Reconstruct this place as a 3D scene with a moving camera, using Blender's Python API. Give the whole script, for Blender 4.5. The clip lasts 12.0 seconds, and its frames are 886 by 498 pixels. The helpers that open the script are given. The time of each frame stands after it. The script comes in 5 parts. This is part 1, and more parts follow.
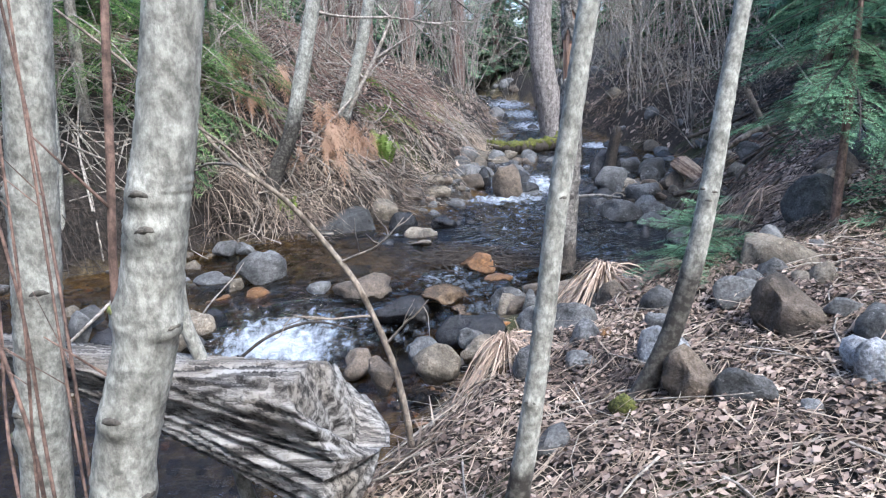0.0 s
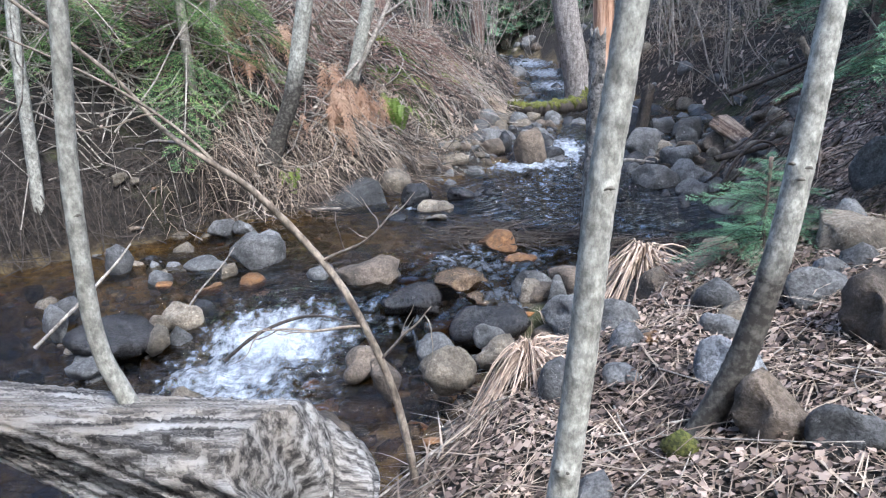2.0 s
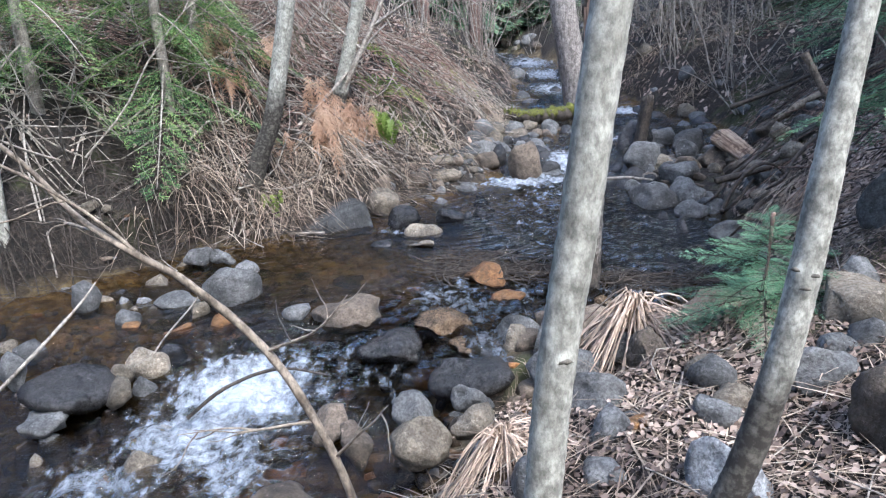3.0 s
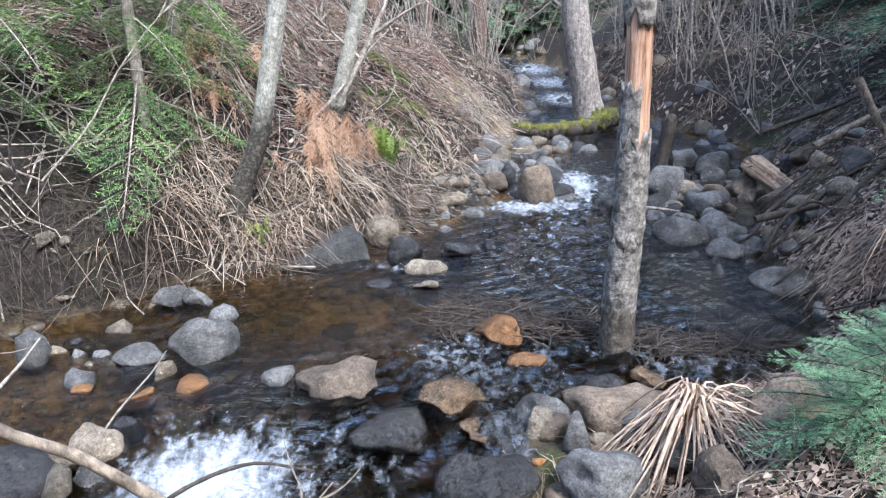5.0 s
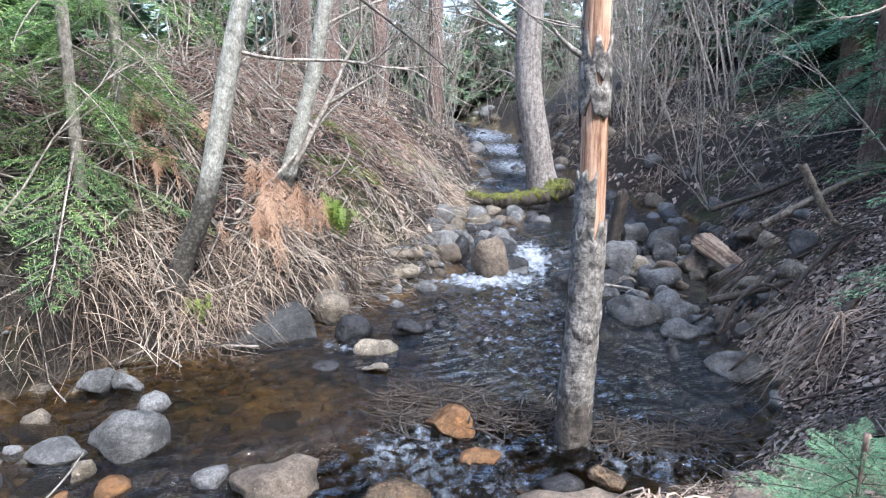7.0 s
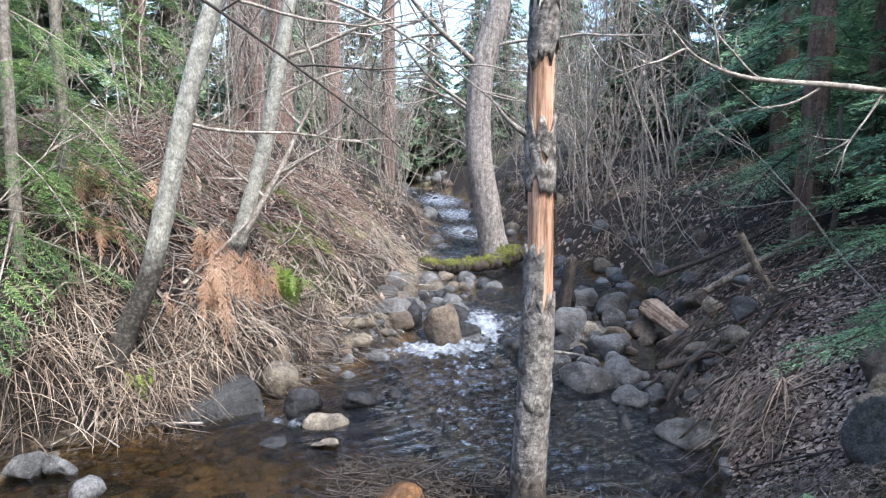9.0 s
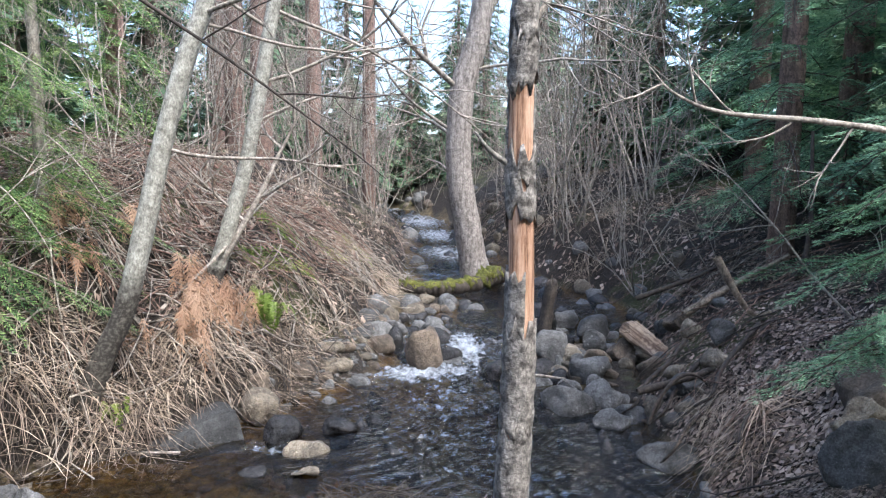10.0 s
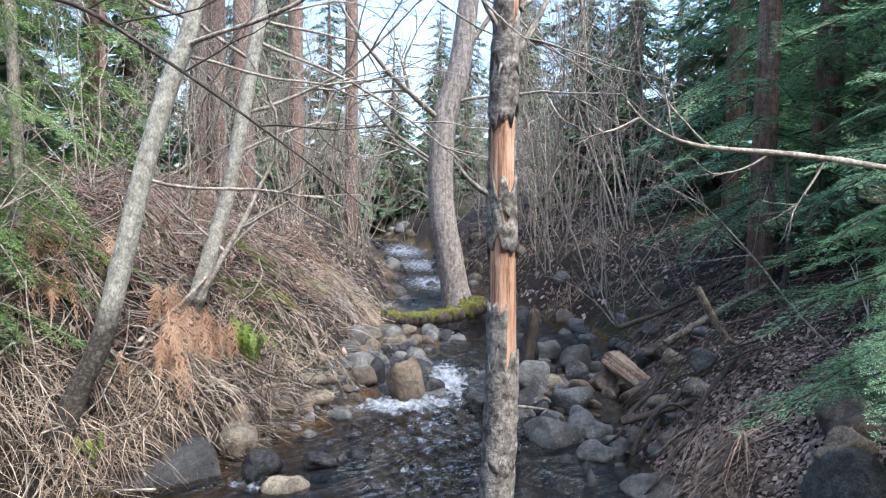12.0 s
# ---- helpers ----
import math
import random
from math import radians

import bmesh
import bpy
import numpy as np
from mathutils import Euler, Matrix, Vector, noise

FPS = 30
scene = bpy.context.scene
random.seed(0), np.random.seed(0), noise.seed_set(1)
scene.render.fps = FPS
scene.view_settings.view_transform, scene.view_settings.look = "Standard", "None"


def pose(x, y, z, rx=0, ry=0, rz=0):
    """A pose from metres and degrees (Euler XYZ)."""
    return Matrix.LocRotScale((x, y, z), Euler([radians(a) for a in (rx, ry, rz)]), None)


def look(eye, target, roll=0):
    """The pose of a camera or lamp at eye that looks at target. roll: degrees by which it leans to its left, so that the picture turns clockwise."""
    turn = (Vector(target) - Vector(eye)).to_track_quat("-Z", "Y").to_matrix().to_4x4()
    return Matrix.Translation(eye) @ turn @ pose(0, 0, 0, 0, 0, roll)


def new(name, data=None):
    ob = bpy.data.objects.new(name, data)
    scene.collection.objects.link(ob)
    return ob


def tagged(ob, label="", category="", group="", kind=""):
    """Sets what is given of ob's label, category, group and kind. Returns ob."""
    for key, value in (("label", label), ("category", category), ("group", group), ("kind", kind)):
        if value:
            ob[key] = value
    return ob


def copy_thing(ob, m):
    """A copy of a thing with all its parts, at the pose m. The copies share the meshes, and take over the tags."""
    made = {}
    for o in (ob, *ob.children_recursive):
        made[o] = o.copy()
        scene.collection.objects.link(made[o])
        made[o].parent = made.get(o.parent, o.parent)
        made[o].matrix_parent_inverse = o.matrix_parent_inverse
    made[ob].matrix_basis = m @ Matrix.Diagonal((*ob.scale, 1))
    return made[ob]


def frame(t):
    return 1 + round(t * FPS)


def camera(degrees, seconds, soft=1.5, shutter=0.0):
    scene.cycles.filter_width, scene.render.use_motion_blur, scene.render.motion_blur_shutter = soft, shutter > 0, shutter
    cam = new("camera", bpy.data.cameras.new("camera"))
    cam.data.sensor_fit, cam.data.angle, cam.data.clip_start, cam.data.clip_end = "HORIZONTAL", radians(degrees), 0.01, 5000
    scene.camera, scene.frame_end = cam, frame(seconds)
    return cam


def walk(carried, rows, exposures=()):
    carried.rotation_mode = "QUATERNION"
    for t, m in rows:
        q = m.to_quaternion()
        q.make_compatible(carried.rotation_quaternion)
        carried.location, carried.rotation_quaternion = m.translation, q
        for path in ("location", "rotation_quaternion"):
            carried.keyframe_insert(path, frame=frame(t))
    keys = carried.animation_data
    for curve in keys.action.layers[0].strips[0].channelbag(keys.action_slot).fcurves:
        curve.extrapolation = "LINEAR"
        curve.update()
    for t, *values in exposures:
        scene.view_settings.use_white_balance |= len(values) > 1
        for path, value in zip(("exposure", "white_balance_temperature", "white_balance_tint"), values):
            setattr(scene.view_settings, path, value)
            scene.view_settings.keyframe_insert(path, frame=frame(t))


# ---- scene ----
cam = camera(67.1, 12.0, soft=1.2)
PATH = [
    (0, (0.087, 0.035, 1.435), (0.058, 1.974, 0.946), -0.9),
    (0.5, (0.049, 0.322, 1.424), (-0.013, 2.25, 0.898), -1.2),
    (1, (0.033, 0.397, 1.436), (-0.049, 2.315, 0.876), -1.7),
    (1.5, (0.071, 0.468, 1.39), (-0.024, 2.38, 0.811), -2.0),
    (2, (0.141, 0.603, 1.393), (0.039, 2.51, 0.801), -2.4),
    (2.5, (0.233, 0.788, 1.455), (0.124, 2.692, 0.852), -2.8),
    (3, (0.266, 0.929, 1.586), (0.154, 2.83, 0.975), -2.6),
    (5, (0.156, 1.623, 1.683), (0.059, 3.525, 1.072), -1.3),
    (5.5, (0.135, 1.76, 1.71), (0.062, 3.673, 1.131), -0.8),
    (6, (0.126, 1.82, 1.736), (0.083, 3.747, 1.202), -0.5),
    (6.5, (0.14, 1.826, 1.763), (0.135, 3.765, 1.274), -0.1),
    (7, (0.169, 1.818, 1.794), (0.209, 3.767, 1.347), 0.5),
    (7.5, (0.18, 1.823, 1.811), (0.259, 3.781, 1.41), 0.7),
    (9.5, (0.188, 1.813, 1.878), (0.395, 3.789, 1.648), 0.8),
    (10, (0.183, 1.812, 1.898), (0.417, 3.787, 1.693), 0.8),
    (10.5, (0.182, 1.812, 1.893), (0.431, 3.788, 1.717), 0.7),
    (11, (0.183, 1.817, 1.894), (0.447, 3.793, 1.742), 0.7),
    (11.5, (0.187, 1.814, 1.897), (0.464, 3.791, 1.768), 0.7),
    (12, (0.186, 1.814, 1.905), (0.472, 3.79, 1.789), 0.8),
]
walk(cam, [(t, look(eye, target, roll)) for t, eye, target, roll in PATH],
     exposures=[(0, 2.74, 5450, 8), (3, 2.75, 5450, 8), (5, 2.99, 5550, 8), (6.5, 3.06, 5600, 8), (8, 3.02, 5700, 8), (9.5, 2.85, 5850, 8), (12, 2.74, 5900, 8)])

# ---- world, sun, exposure ----
SUN_HEIGHT, SUN_TURN = radians(55), radians(145)
world = bpy.data.worlds.new("world")
scene.world = world
world.use_nodes = True
sky = world.node_tree.nodes.new("ShaderNodeTexSky")
sky.sky_type = "NISHITA"
sky.sun_disc = False
sky.sun_elevation, sky.sun_rotation = SUN_HEIGHT, SUN_TURN
sky.air_density, sky.dust_density, sky.ozone_density = 1.0, 3.0, 1.0
back = world.node_tree.nodes["Background"]
back.inputs["Strength"].default_value = 0.1
world.node_tree.links.new(sky.outputs[0], back.inputs[0])
sun_data = bpy.data.lights.new("sun", "SUN")
sun_data.energy, sun_data.angle, sun_data.color = 0.85, radians(12), (1.0, 0.93, 0.84)
sun = new("sun", sun_data)
way_to_sun = Vector((math.sin(SUN_TURN) * math.cos(SUN_HEIGHT), math.cos(SUN_TURN) * math.cos(SUN_HEIGHT), math.sin(SUN_HEIGHT)))
sun.matrix_world = look((0, 0, 30), Vector((0, 0, 30)) - way_to_sun)

# ---- materials ----
def material(name):
    m = bpy.data.materials.new(name)
    m.use_nodes = True
    t = m.node_tree
    return m, t, t.nodes["Principled BSDF"]


def node(t, kind, **sockets):
    n = t.nodes.new(kind)
    for key, value in sockets.items():
        n.inputs[key.replace("_", " ")].default_value = value
    return n


def ramp(t, source, stops):
    r = t.nodes.new("ShaderNodeValToRGB")
    while len(r.color_ramp.elements) < len(stops):
        r.color_ramp.elements.new(0.5)
    for e, (p, c) in zip(r.color_ramp.elements, stops):
        e.position, e.color = p, (*c, 1)
    t.links.new(source, r.inputs[0])
    return r.outputs[0]


def mix(t, fac, a, b, blend="MIX"):
    m = t.nodes.new("ShaderNodeMix")
    m.data_type, m.blend_type = "RGBA", blend
    if isinstance(fac, float):
        m.inputs[0].default_value = fac
    else:
        t.links.new(fac, m.inputs[0])
    t.links.new(a, m.inputs[6])
    if isinstance(b, tuple):
        m.inputs[7].default_value = (*b, 1)
    else:
        t.links.new(b, m.inputs[7])
    return m.outputs[2]


def coords(t, scale=(1, 1, 1), world_space=False):
    c = t.nodes.new("ShaderNodeTexCoord")
    m = t.nodes.new("ShaderNodeMapping")
    m.inputs["Scale"].default_value = scale
    if world_space:
        g = t.nodes.new("ShaderNodeNewGeometry")
        t.links.new(g.outputs["Position"], m.inputs[0])
    else:
        t.links.new(c.outputs["Object"], m.inputs[0])
    return m.outputs[0]


def noise_of(t, vec, scale, detail=5.0, rough=0.6):
    n = node(t, "ShaderNodeTexNoise", Scale=scale, Detail=detail, Roughness=rough)
    t.links.new(vec, n.inputs["Vector"])
    return n.outputs["Fac"]


def bump(t, bsdf, height, strength, distance):
    b = node(t, "ShaderNodeBump", Strength=strength, Distance=distance)
    t.links.new(height, b.inputs["Height"])
    t.links.new(b.outputs[0], bsdf.inputs["Normal"])


def vary(t, colour, amount, per_island=False):
    """Brightness varied from piece to piece."""
    if per_island:
        r = t.nodes.new("ShaderNodeNewGeometry").outputs["Random Per Island"]
    else:
        r = t.nodes.new("ShaderNodeObjectInfo").outputs["Random"]
    m = node(t, "ShaderNodeMapRange", To_Min=1 - amount, To_Max=1 + amount)
    t.links.new(r, m.inputs[0])
    h = node(t, "ShaderNodeHueSaturation")
    t.links.new(colour, h.inputs["Color"])
    t.links.new(m.outputs[0], h.inputs["Value"])
    return h.outputs[0]


def stone_material(name, light, dark, spots, rough=0.85):
    m, t, p = material(name)
    v = coords(t, world_space=True)
    big = ramp(t, noise_of(t, v, 5.0), [(0.32, dark), (0.62, light)])
    fine = ramp(t, noise_of(t, v, 90.0, 3.0), [(0.4, spots), (0.56, (1, 1, 1))])
    c = mix(t, 0.9, big, fine, "MULTIPLY")
    blotch = ramp(t, noise_of(t, v, 27.0, 7.0, 0.72), [(0.36, (0.45, 0.43, 0.41)), (0.58, (1.08, 1.08, 1.08))])
    c = mix(t, 0.85, c, blotch, "MULTIPLY")
    lichen = ramp(t, noise_of(t, v, 19.0, 8.0, 0.75), [(0.6, (0, 0, 0)), (0.66, (1, 1, 1))])
    c = mix(t, lichen, c, tuple(min(1, 1.4 * a) for a in light))
    t.links.new(vary(t, c, 0.3), p.inputs["Base Color"])
    p.inputs["Roughness"].default_value = rough
    bump(t, p, noise_of(t, v, 24.0, 9.0, 0.7), 0.8, 0.035)
    return m


GREY = stone_material("grey granite", (0.175, 0.173, 0.17), (0.045, 0.045, 0.045), (0.55, 0.55, 0.55))
TAN = stone_material("tan granite", (0.28, 0.24, 0.185), (0.075, 0.064, 0.048), (0.6, 0.55, 0.5))
WET = stone_material("wet dark stone", (0.05, 0.047, 0.047), (0.018, 0.018, 0.02), (0.6, 0.6, 0.6), 0.22)
AMBER = stone_material("iron stained stone", (0.3, 0.15, 0.055), (0.12, 0.07, 0.03), (0.7, 0.6, 0.5), 0.4)
SLATE = stone_material("dark slab rock", (0.055, 0.055, 0.054), (0.026, 0.026, 0.026), (0.6, 0.6, 0.6))
PALE = stone_material("pale blue-grey granite", (0.46, 0.47, 0.49), (0.2, 0.205, 0.215), (0.5, 0.5, 0.5))
UMBER = stone_material("wet umber stone", (0.13, 0.088, 0.05), (0.04, 0.028, 0.017), (0.6, 0.55, 0.5), 0.2)
BROWN = stone_material("brown mossy stone", (0.2, 0.155, 0.12), (0.055, 0.043, 0.033), (0.6, 0.6, 0.5), 0.8)


def bark_material(name, light, dark, lenticel, scale=(30, 30, 5), moss=0.0, strength=0.6, foot=False):
    m, t, p = material(name)
    v = coords(t, world_space=True)
    base = ramp(t, noise_of(t, v, 15.0, 9.0, 0.72), [(0.38, dark), (0.58, light)])
    rings = noise_of(t, coords(t, scale, True), 1.0, 5.0, 0.7)
    fleck = ramp(t, noise_of(t, coords(t, (1, 1, 0.6), True), 75.0, 4.0, 0.7), [(0.38, (0.5, 0.5, 0.5)), (0.6, (1.1, 1.1, 1.1))])
    base = mix(t, 0.9, base, fleck, "MULTIPLY")
    c = mix(t, 0.75, base, ramp(t, rings, [(0.36, lenticel), (0.56, (1, 1, 1))]), "MULTIPLY")
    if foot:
        # bark turns darker toward the foot, with an edge broken by noise
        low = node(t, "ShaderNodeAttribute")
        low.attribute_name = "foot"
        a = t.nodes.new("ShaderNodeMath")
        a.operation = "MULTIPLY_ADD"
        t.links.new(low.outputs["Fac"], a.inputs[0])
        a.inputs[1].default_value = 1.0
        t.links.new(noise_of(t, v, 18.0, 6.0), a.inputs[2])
        foot_mask = ramp(t, a.outputs[0], [(0.5, (0, 0, 0)), (0.88, (1, 1, 1))])
        foot_bark = ramp(t, noise_of(t, v, 40.0, 5.0), [(0.45, (0.03, 0.025, 0.02)), (0.68, (0.12, 0.11, 0.09))])
        c = mix(t, foot_mask, c, foot_bark)
    if moss:
        g = ramp(t, noise_of(t, v, 9.0, 5.0), [(1 - moss, (0, 0, 0)), (1 - moss + 0.1, (1, 1, 1))])
        c = mix(t, g, c, (0.13, 0.14, 0.03))
    t.links.new(c, p.inputs["Base Color"])
    p.inputs["Roughness"].default_value = 0.9
    bump(t, p, rings, strength, 0.012)
    return m


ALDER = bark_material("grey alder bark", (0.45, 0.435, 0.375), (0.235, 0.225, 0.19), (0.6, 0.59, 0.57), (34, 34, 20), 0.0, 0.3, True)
ALDER_DARK = bark_material("dark mossy alder foot", (0.17, 0.15, 0.12), (0.07, 0.06, 0.05), (0.4, 0.4, 0.4), (20, 20, 30), 0.42)
SNAG_BARK = bark_material("flaking snag bark", (0.34, 0.31, 0.275), (0.07, 0.06, 0.052), (0.2, 0.19, 0.18), (18, 18, 26), 0.0, 1.0)
SNAG_WET = bark_material("dark water-soaked snag bark", (0.13, 0.108, 0.088), (0.035, 0.029, 0.024), (0.3, 0.29, 0.28), (18, 18, 22), 0.36, 0.9)
MAPLE_BARK = bark_material("furrowed grey bark", (0.4, 0.355, 0.32), (0.19, 0.165, 0.145), (0.3, 0.28, 0.27), (24, 24, 3), 0.0, 1.0)
CEDAR_BARK = bark_material("reddish cedar bark", (0.3, 0.2, 0.16), (0.14, 0.095, 0.08), (0.4, 0.36, 0.34), (26, 26, 1.6), 0.0, 1.0)
TWIG = bark_material("pale bare twigs", (0.44, 0.39, 0.33), (0.19, 0.16, 0.13), (0.5, 0.5, 0.5))
DARK_TWIG = bark_material("dark damp roots", (0.085, 0.066, 0.052), (0.03, 0.024, 0.019), (0.5, 0.5, 0.5))
SAPLING_BARK = bark_material("tan sapling bark", (0.34, 0.28, 0.215), (0.15, 0.115, 0.085), (0.45, 0.43, 0.4))
RED_TWIG = bark_material("red-brown stems", (0.3, 0.19, 0.145), (0.11, 0.07, 0.055), (0.5, 0.5, 0.5))
MOSS = stone_material("yellow green moss", (0.2, 0.2, 0.04), (0.08, 0.085, 0.018), (0.3, 0.35, 0.25), 1.0)


def wood_material(name, light, dark, axis_scale, crack):
    m, t, p = material(name)
    g = node(t, "ShaderNodeTexNoise", Scale=1.0, Detail=10.0, Roughness=0.72, Distortion=0.22)
    t.links.new(coords(t, axis_scale), g.inputs["Vector"])
    grain = g.outputs["Fac"]
    c = ramp(t, grain, [(0.4, crack), (0.47, dark), (0.57, light)])
    patch = ramp(t, noise_of(t, coords(t), 4.0), [(0.4, (0.6, 0.52, 0.42)), (0.6, (1, 1, 1))])
    t.links.new(mix(t, 0.7, c, patch, "MULTIPLY"), p.inputs["Base Color"])
    p.inputs["Roughness"].default_value = 0.85
    bump(t, p, grain, 0.9, 0.02)
    return m


OLD_WOOD = wood_material("silvered log wood", (0.4, 0.38, 0.35), (0.14, 0.128, 0.115), (1.3, 30, 30), (0.02, 0.016, 0.013))
BARE_WOOD = wood_material("bare orange snag wood", (0.64, 0.43, 0.31), (0.46, 0.27, 0.175), (40, 40, 2.5), (0.22, 0.12, 0.075))
SPLIT_WOOD = wood_material("split brown driftwood", (0.42, 0.33, 0.25), (0.2, 0.145, 0.11), (1.6, 40, 40), (0.1, 0.06, 0.04))


def leafy(name, colours, rough=0.7, through_light=0.25, amount=0.4):
    m, t, p = material(name)
    r = t.nodes.new("ShaderNodeNewGeometry").outputs["Random Per Island"]
    n = noise_of(t, coords(t, world_space=True), 2.2, 3.0)
    a = t.nodes.new("ShaderNodeMath")
    a.operation = "MULTIPLY_ADD"
    t.links.new(r, a.inputs[0])
    a.inputs[1].default_value = 0.55
    t.links.new(n, a.inputs[2])
    b = t.nodes.new("ShaderNodeMath")
    b.operation = "SUBTRACT"
    t.links.new(a.outputs[0], b.inputs[0])
    b.inputs[1].default_value = 0.27
    steps = len(colours) - 1
    c = ramp(t, b.outputs[0], [(0.2 + 0.6 * i / steps, q) for i, q in enumerate(colours)])
    t.links.new(c, p.inputs["Base Color"])
    p.inputs["Roughness"].default_value = rough
    if through_light:
        s = t.nodes.new("ShaderNodeBsdfTranslucent")
        t.links.new(c, s.inputs["Color"])
        x = t.nodes.new("ShaderNodeMixShader")
        x.inputs[0].default_value = through_light
        t.links.new(p.outputs[0], x.inputs[1])
        t.links.new(s.outputs[0], x.inputs[2])
        t.links.new(x.outputs[0], t.nodes["Material Output"].inputs[0])
    return m


FIR = leafy("dark fir needles", [(0.02, 0.055, 0.032), (0.115, 0.24, 0.13), (0.28, 0.43, 0.24)], 0.6, 0.35)
CEDAR = leafy("bright cedar foliage", [(0.024, 0.065, 0.024), (0.12, 0.22, 0.07), (0.33, 0.44, 0.15)], 0.7, 0.45)
FAR_GREEN = leafy("far conifer foliage", [(0.025, 0.055, 0.032), (0.09, 0.165, 0.09), (0.21, 0.29, 0.15)], 0.7, 0.35)
FERN = leafy("rusty dead fern", [(0.18, 0.1, 0.06), (0.38, 0.23, 0.145), (0.56, 0.39, 0.27)])
SHRUB = leafy("yellow green shrub leaves", [(0.07, 0.14, 0.02), (0.17, 0.25, 0.04), (0.3, 0.33, 0.06)], 0.5, 0.35)
STRAW = leafy("bleached dry grass", [(0.085, 0.06, 0.043), (0.25, 0.19, 0.14), (0.56, 0.46, 0.35)])


def reed_material():
    m, t, p = material("bleached dry reeds")
    c = ramp(t, noise_of(t, coords(t, (60, 60, 8), True), 1.0, 3.0), [(0.3, (0.24, 0.17, 0.125)), (0.6, (0.47, 0.36, 0.275))])
    t.links.new(vary(t, c, 0.4), p.inputs["Base Color"])
    p.inputs["Roughness"].default_value = 0.7
    return m


REED = reed_material()
LITTER = leafy("fallen brown leaves", [(0.035, 0.023, 0.017), (0.165, 0.115, 0.088), (0.42, 0.325, 0.26)], 0.7, 0.1)


def ground_material():
    m, t, p = material("forest soil and creek bed")
    v = coords(t, world_space=True)
    soil = ramp(t, noise_of(t, v, 22.0, 8.0, 0.7), [(0.36, (0.008, 0.006, 0.004)), (0.54, (0.026, 0.019, 0.014)), (0.74, (0.1, 0.076, 0.057))])
    bed = ramp(t, noise_of(t, v, 9.0, 5.0), [(0.35, (0.04, 0.026, 0.013)), (0.5, (0.12, 0.085, 0.038)), (0.68, (0.26, 0.2, 0.095))])
    green = ramp(t, noise_of(t, v, 0.7, 5.0), [(0.55, (0, 0, 0)), (0.63, (1, 1, 1))])
    far = node(t, "ShaderNodeAttribute")
    far.attribute_name = "wet"
    soil = mix(t, green, soil, mix(t, 0.4, soil, (0.1, 0.12, 0.03)))
    t.links.new(mix(t, far.outputs["Fac"], soil, bed), p.inputs["Base Color"])
    p.inputs["Roughness"].default_value = 0.95
    bump(t, p, noise_of(t, v, 30.0, 8.0, 0.7), 1.0, 0.05)
    return m


GROUND = ground_material()


def water_material():
    m, t, p = material("clear amber creek water")
    v = coords(t, (0.38, 1.9, 1.0), True)
    fast = node(t, "ShaderNodeAttribute")
    fast.attribute_name = "foam_glint"
    rough_water = node(t, "ShaderNodeAttribute")
    rough_water.attribute_name = "chop"
    waves = noise_of(t, v, 8.0, 3.0, 0.55)
    small = noise_of(t, v, 34.0, 4.0, 0.6)
    add = t.nodes.new("ShaderNodeMath")
    add.operation = "MULTIPLY_ADD"
    t.links.new(small, add.inputs[0])
    add.inputs[1].default_value = 0.45
    t.links.new(waves, add.inputs[2])
    b = node(t, "ShaderNodeBump", Distance=0.13)
    t.links.new(rough_water.outputs["Fac"], b.inputs["Strength"])
    t.links.new(add.outputs[0], b.inputs["Height"])
    depth = node(t, "ShaderNodeAttribute")
    depth.attribute_name = "depth"
    tint = ramp(t, depth.outputs["Fac"], [(0.02, (0.85, 0.74, 0.55)), (0.12, (0.5, 0.41, 0.23)), (0.22, (0.19, 0.155, 0.09)), (0.5, (0.05, 0.047, 0.037))])
    clear = t.nodes.new("ShaderNodeBsdfTransparent")
    t.links.new(tint, clear.inputs["Color"])
    gloss = node(t, "ShaderNodeBsdfGlossy", Color=(1, 1, 1, 1), Roughness=0.03)
    t.links.new(b.outputs[0], gloss.inputs["Normal"])
    f = node(t, "ShaderNodeFresnel", IOR=1.4)
    t.links.new(b.outputs[0], f.inputs["Normal"])
    wet = t.nodes.new("ShaderNodeMixShader")
    t.links.new(f.outputs[0], wet.inputs[0])
    t.links.new(clear.outputs[0], wet.inputs[1])
    t.links.new(gloss.outputs[0], wet.inputs[2])
    # pale blue-white for real foam and for sky reflection painted on the pool
    p.inputs["Base Color"].default_value = (0.5, 0.54, 0.6, 1)
    p.inputs["Roughness"].default_value = 0.5
    t.links.new(b.outputs[0], p.inputs["Normal"])
    streaks = noise_of(t, coords(t, (1.3, 1.0, 1.0), True), 11.0, 8.0, 0.7)
    s = t.nodes.new("ShaderNodeMath")
    s.operation = "ADD"
    t.links.new(streaks, s.inputs[0])
    t.links.new(fast.outputs["Fac"], s.inputs[1])
    edge = ramp(t, s.outputs[0], [(0.64, (0, 0, 0)), (0.82, (0.45, 0.45, 0.45)), (1.04, (1, 1, 1))])
    out = t.nodes.new("ShaderNodeMixShader")
    t.links.new(edge, out.inputs[0])
    t.links.new(wet.outputs[0], out.inputs[1])
    t.links.new(p.outputs[0], out.inputs[2])
    t.links.new(out.outputs[0], t.nodes["Material Output"].inputs[0])
    return m


WATER = water_material()

# ---- mesh helpers ----
rng = np.random.default_rng(7)


def join(pieces):
    vs, fs, n = [], [], 0
    for v, f in pieces:
        vs.append(np.asarray(v, float))
        fs.append(np.asarray(f, int) + n)
        n += len(v)
    return np.concatenate(vs), np.concatenate(fs)


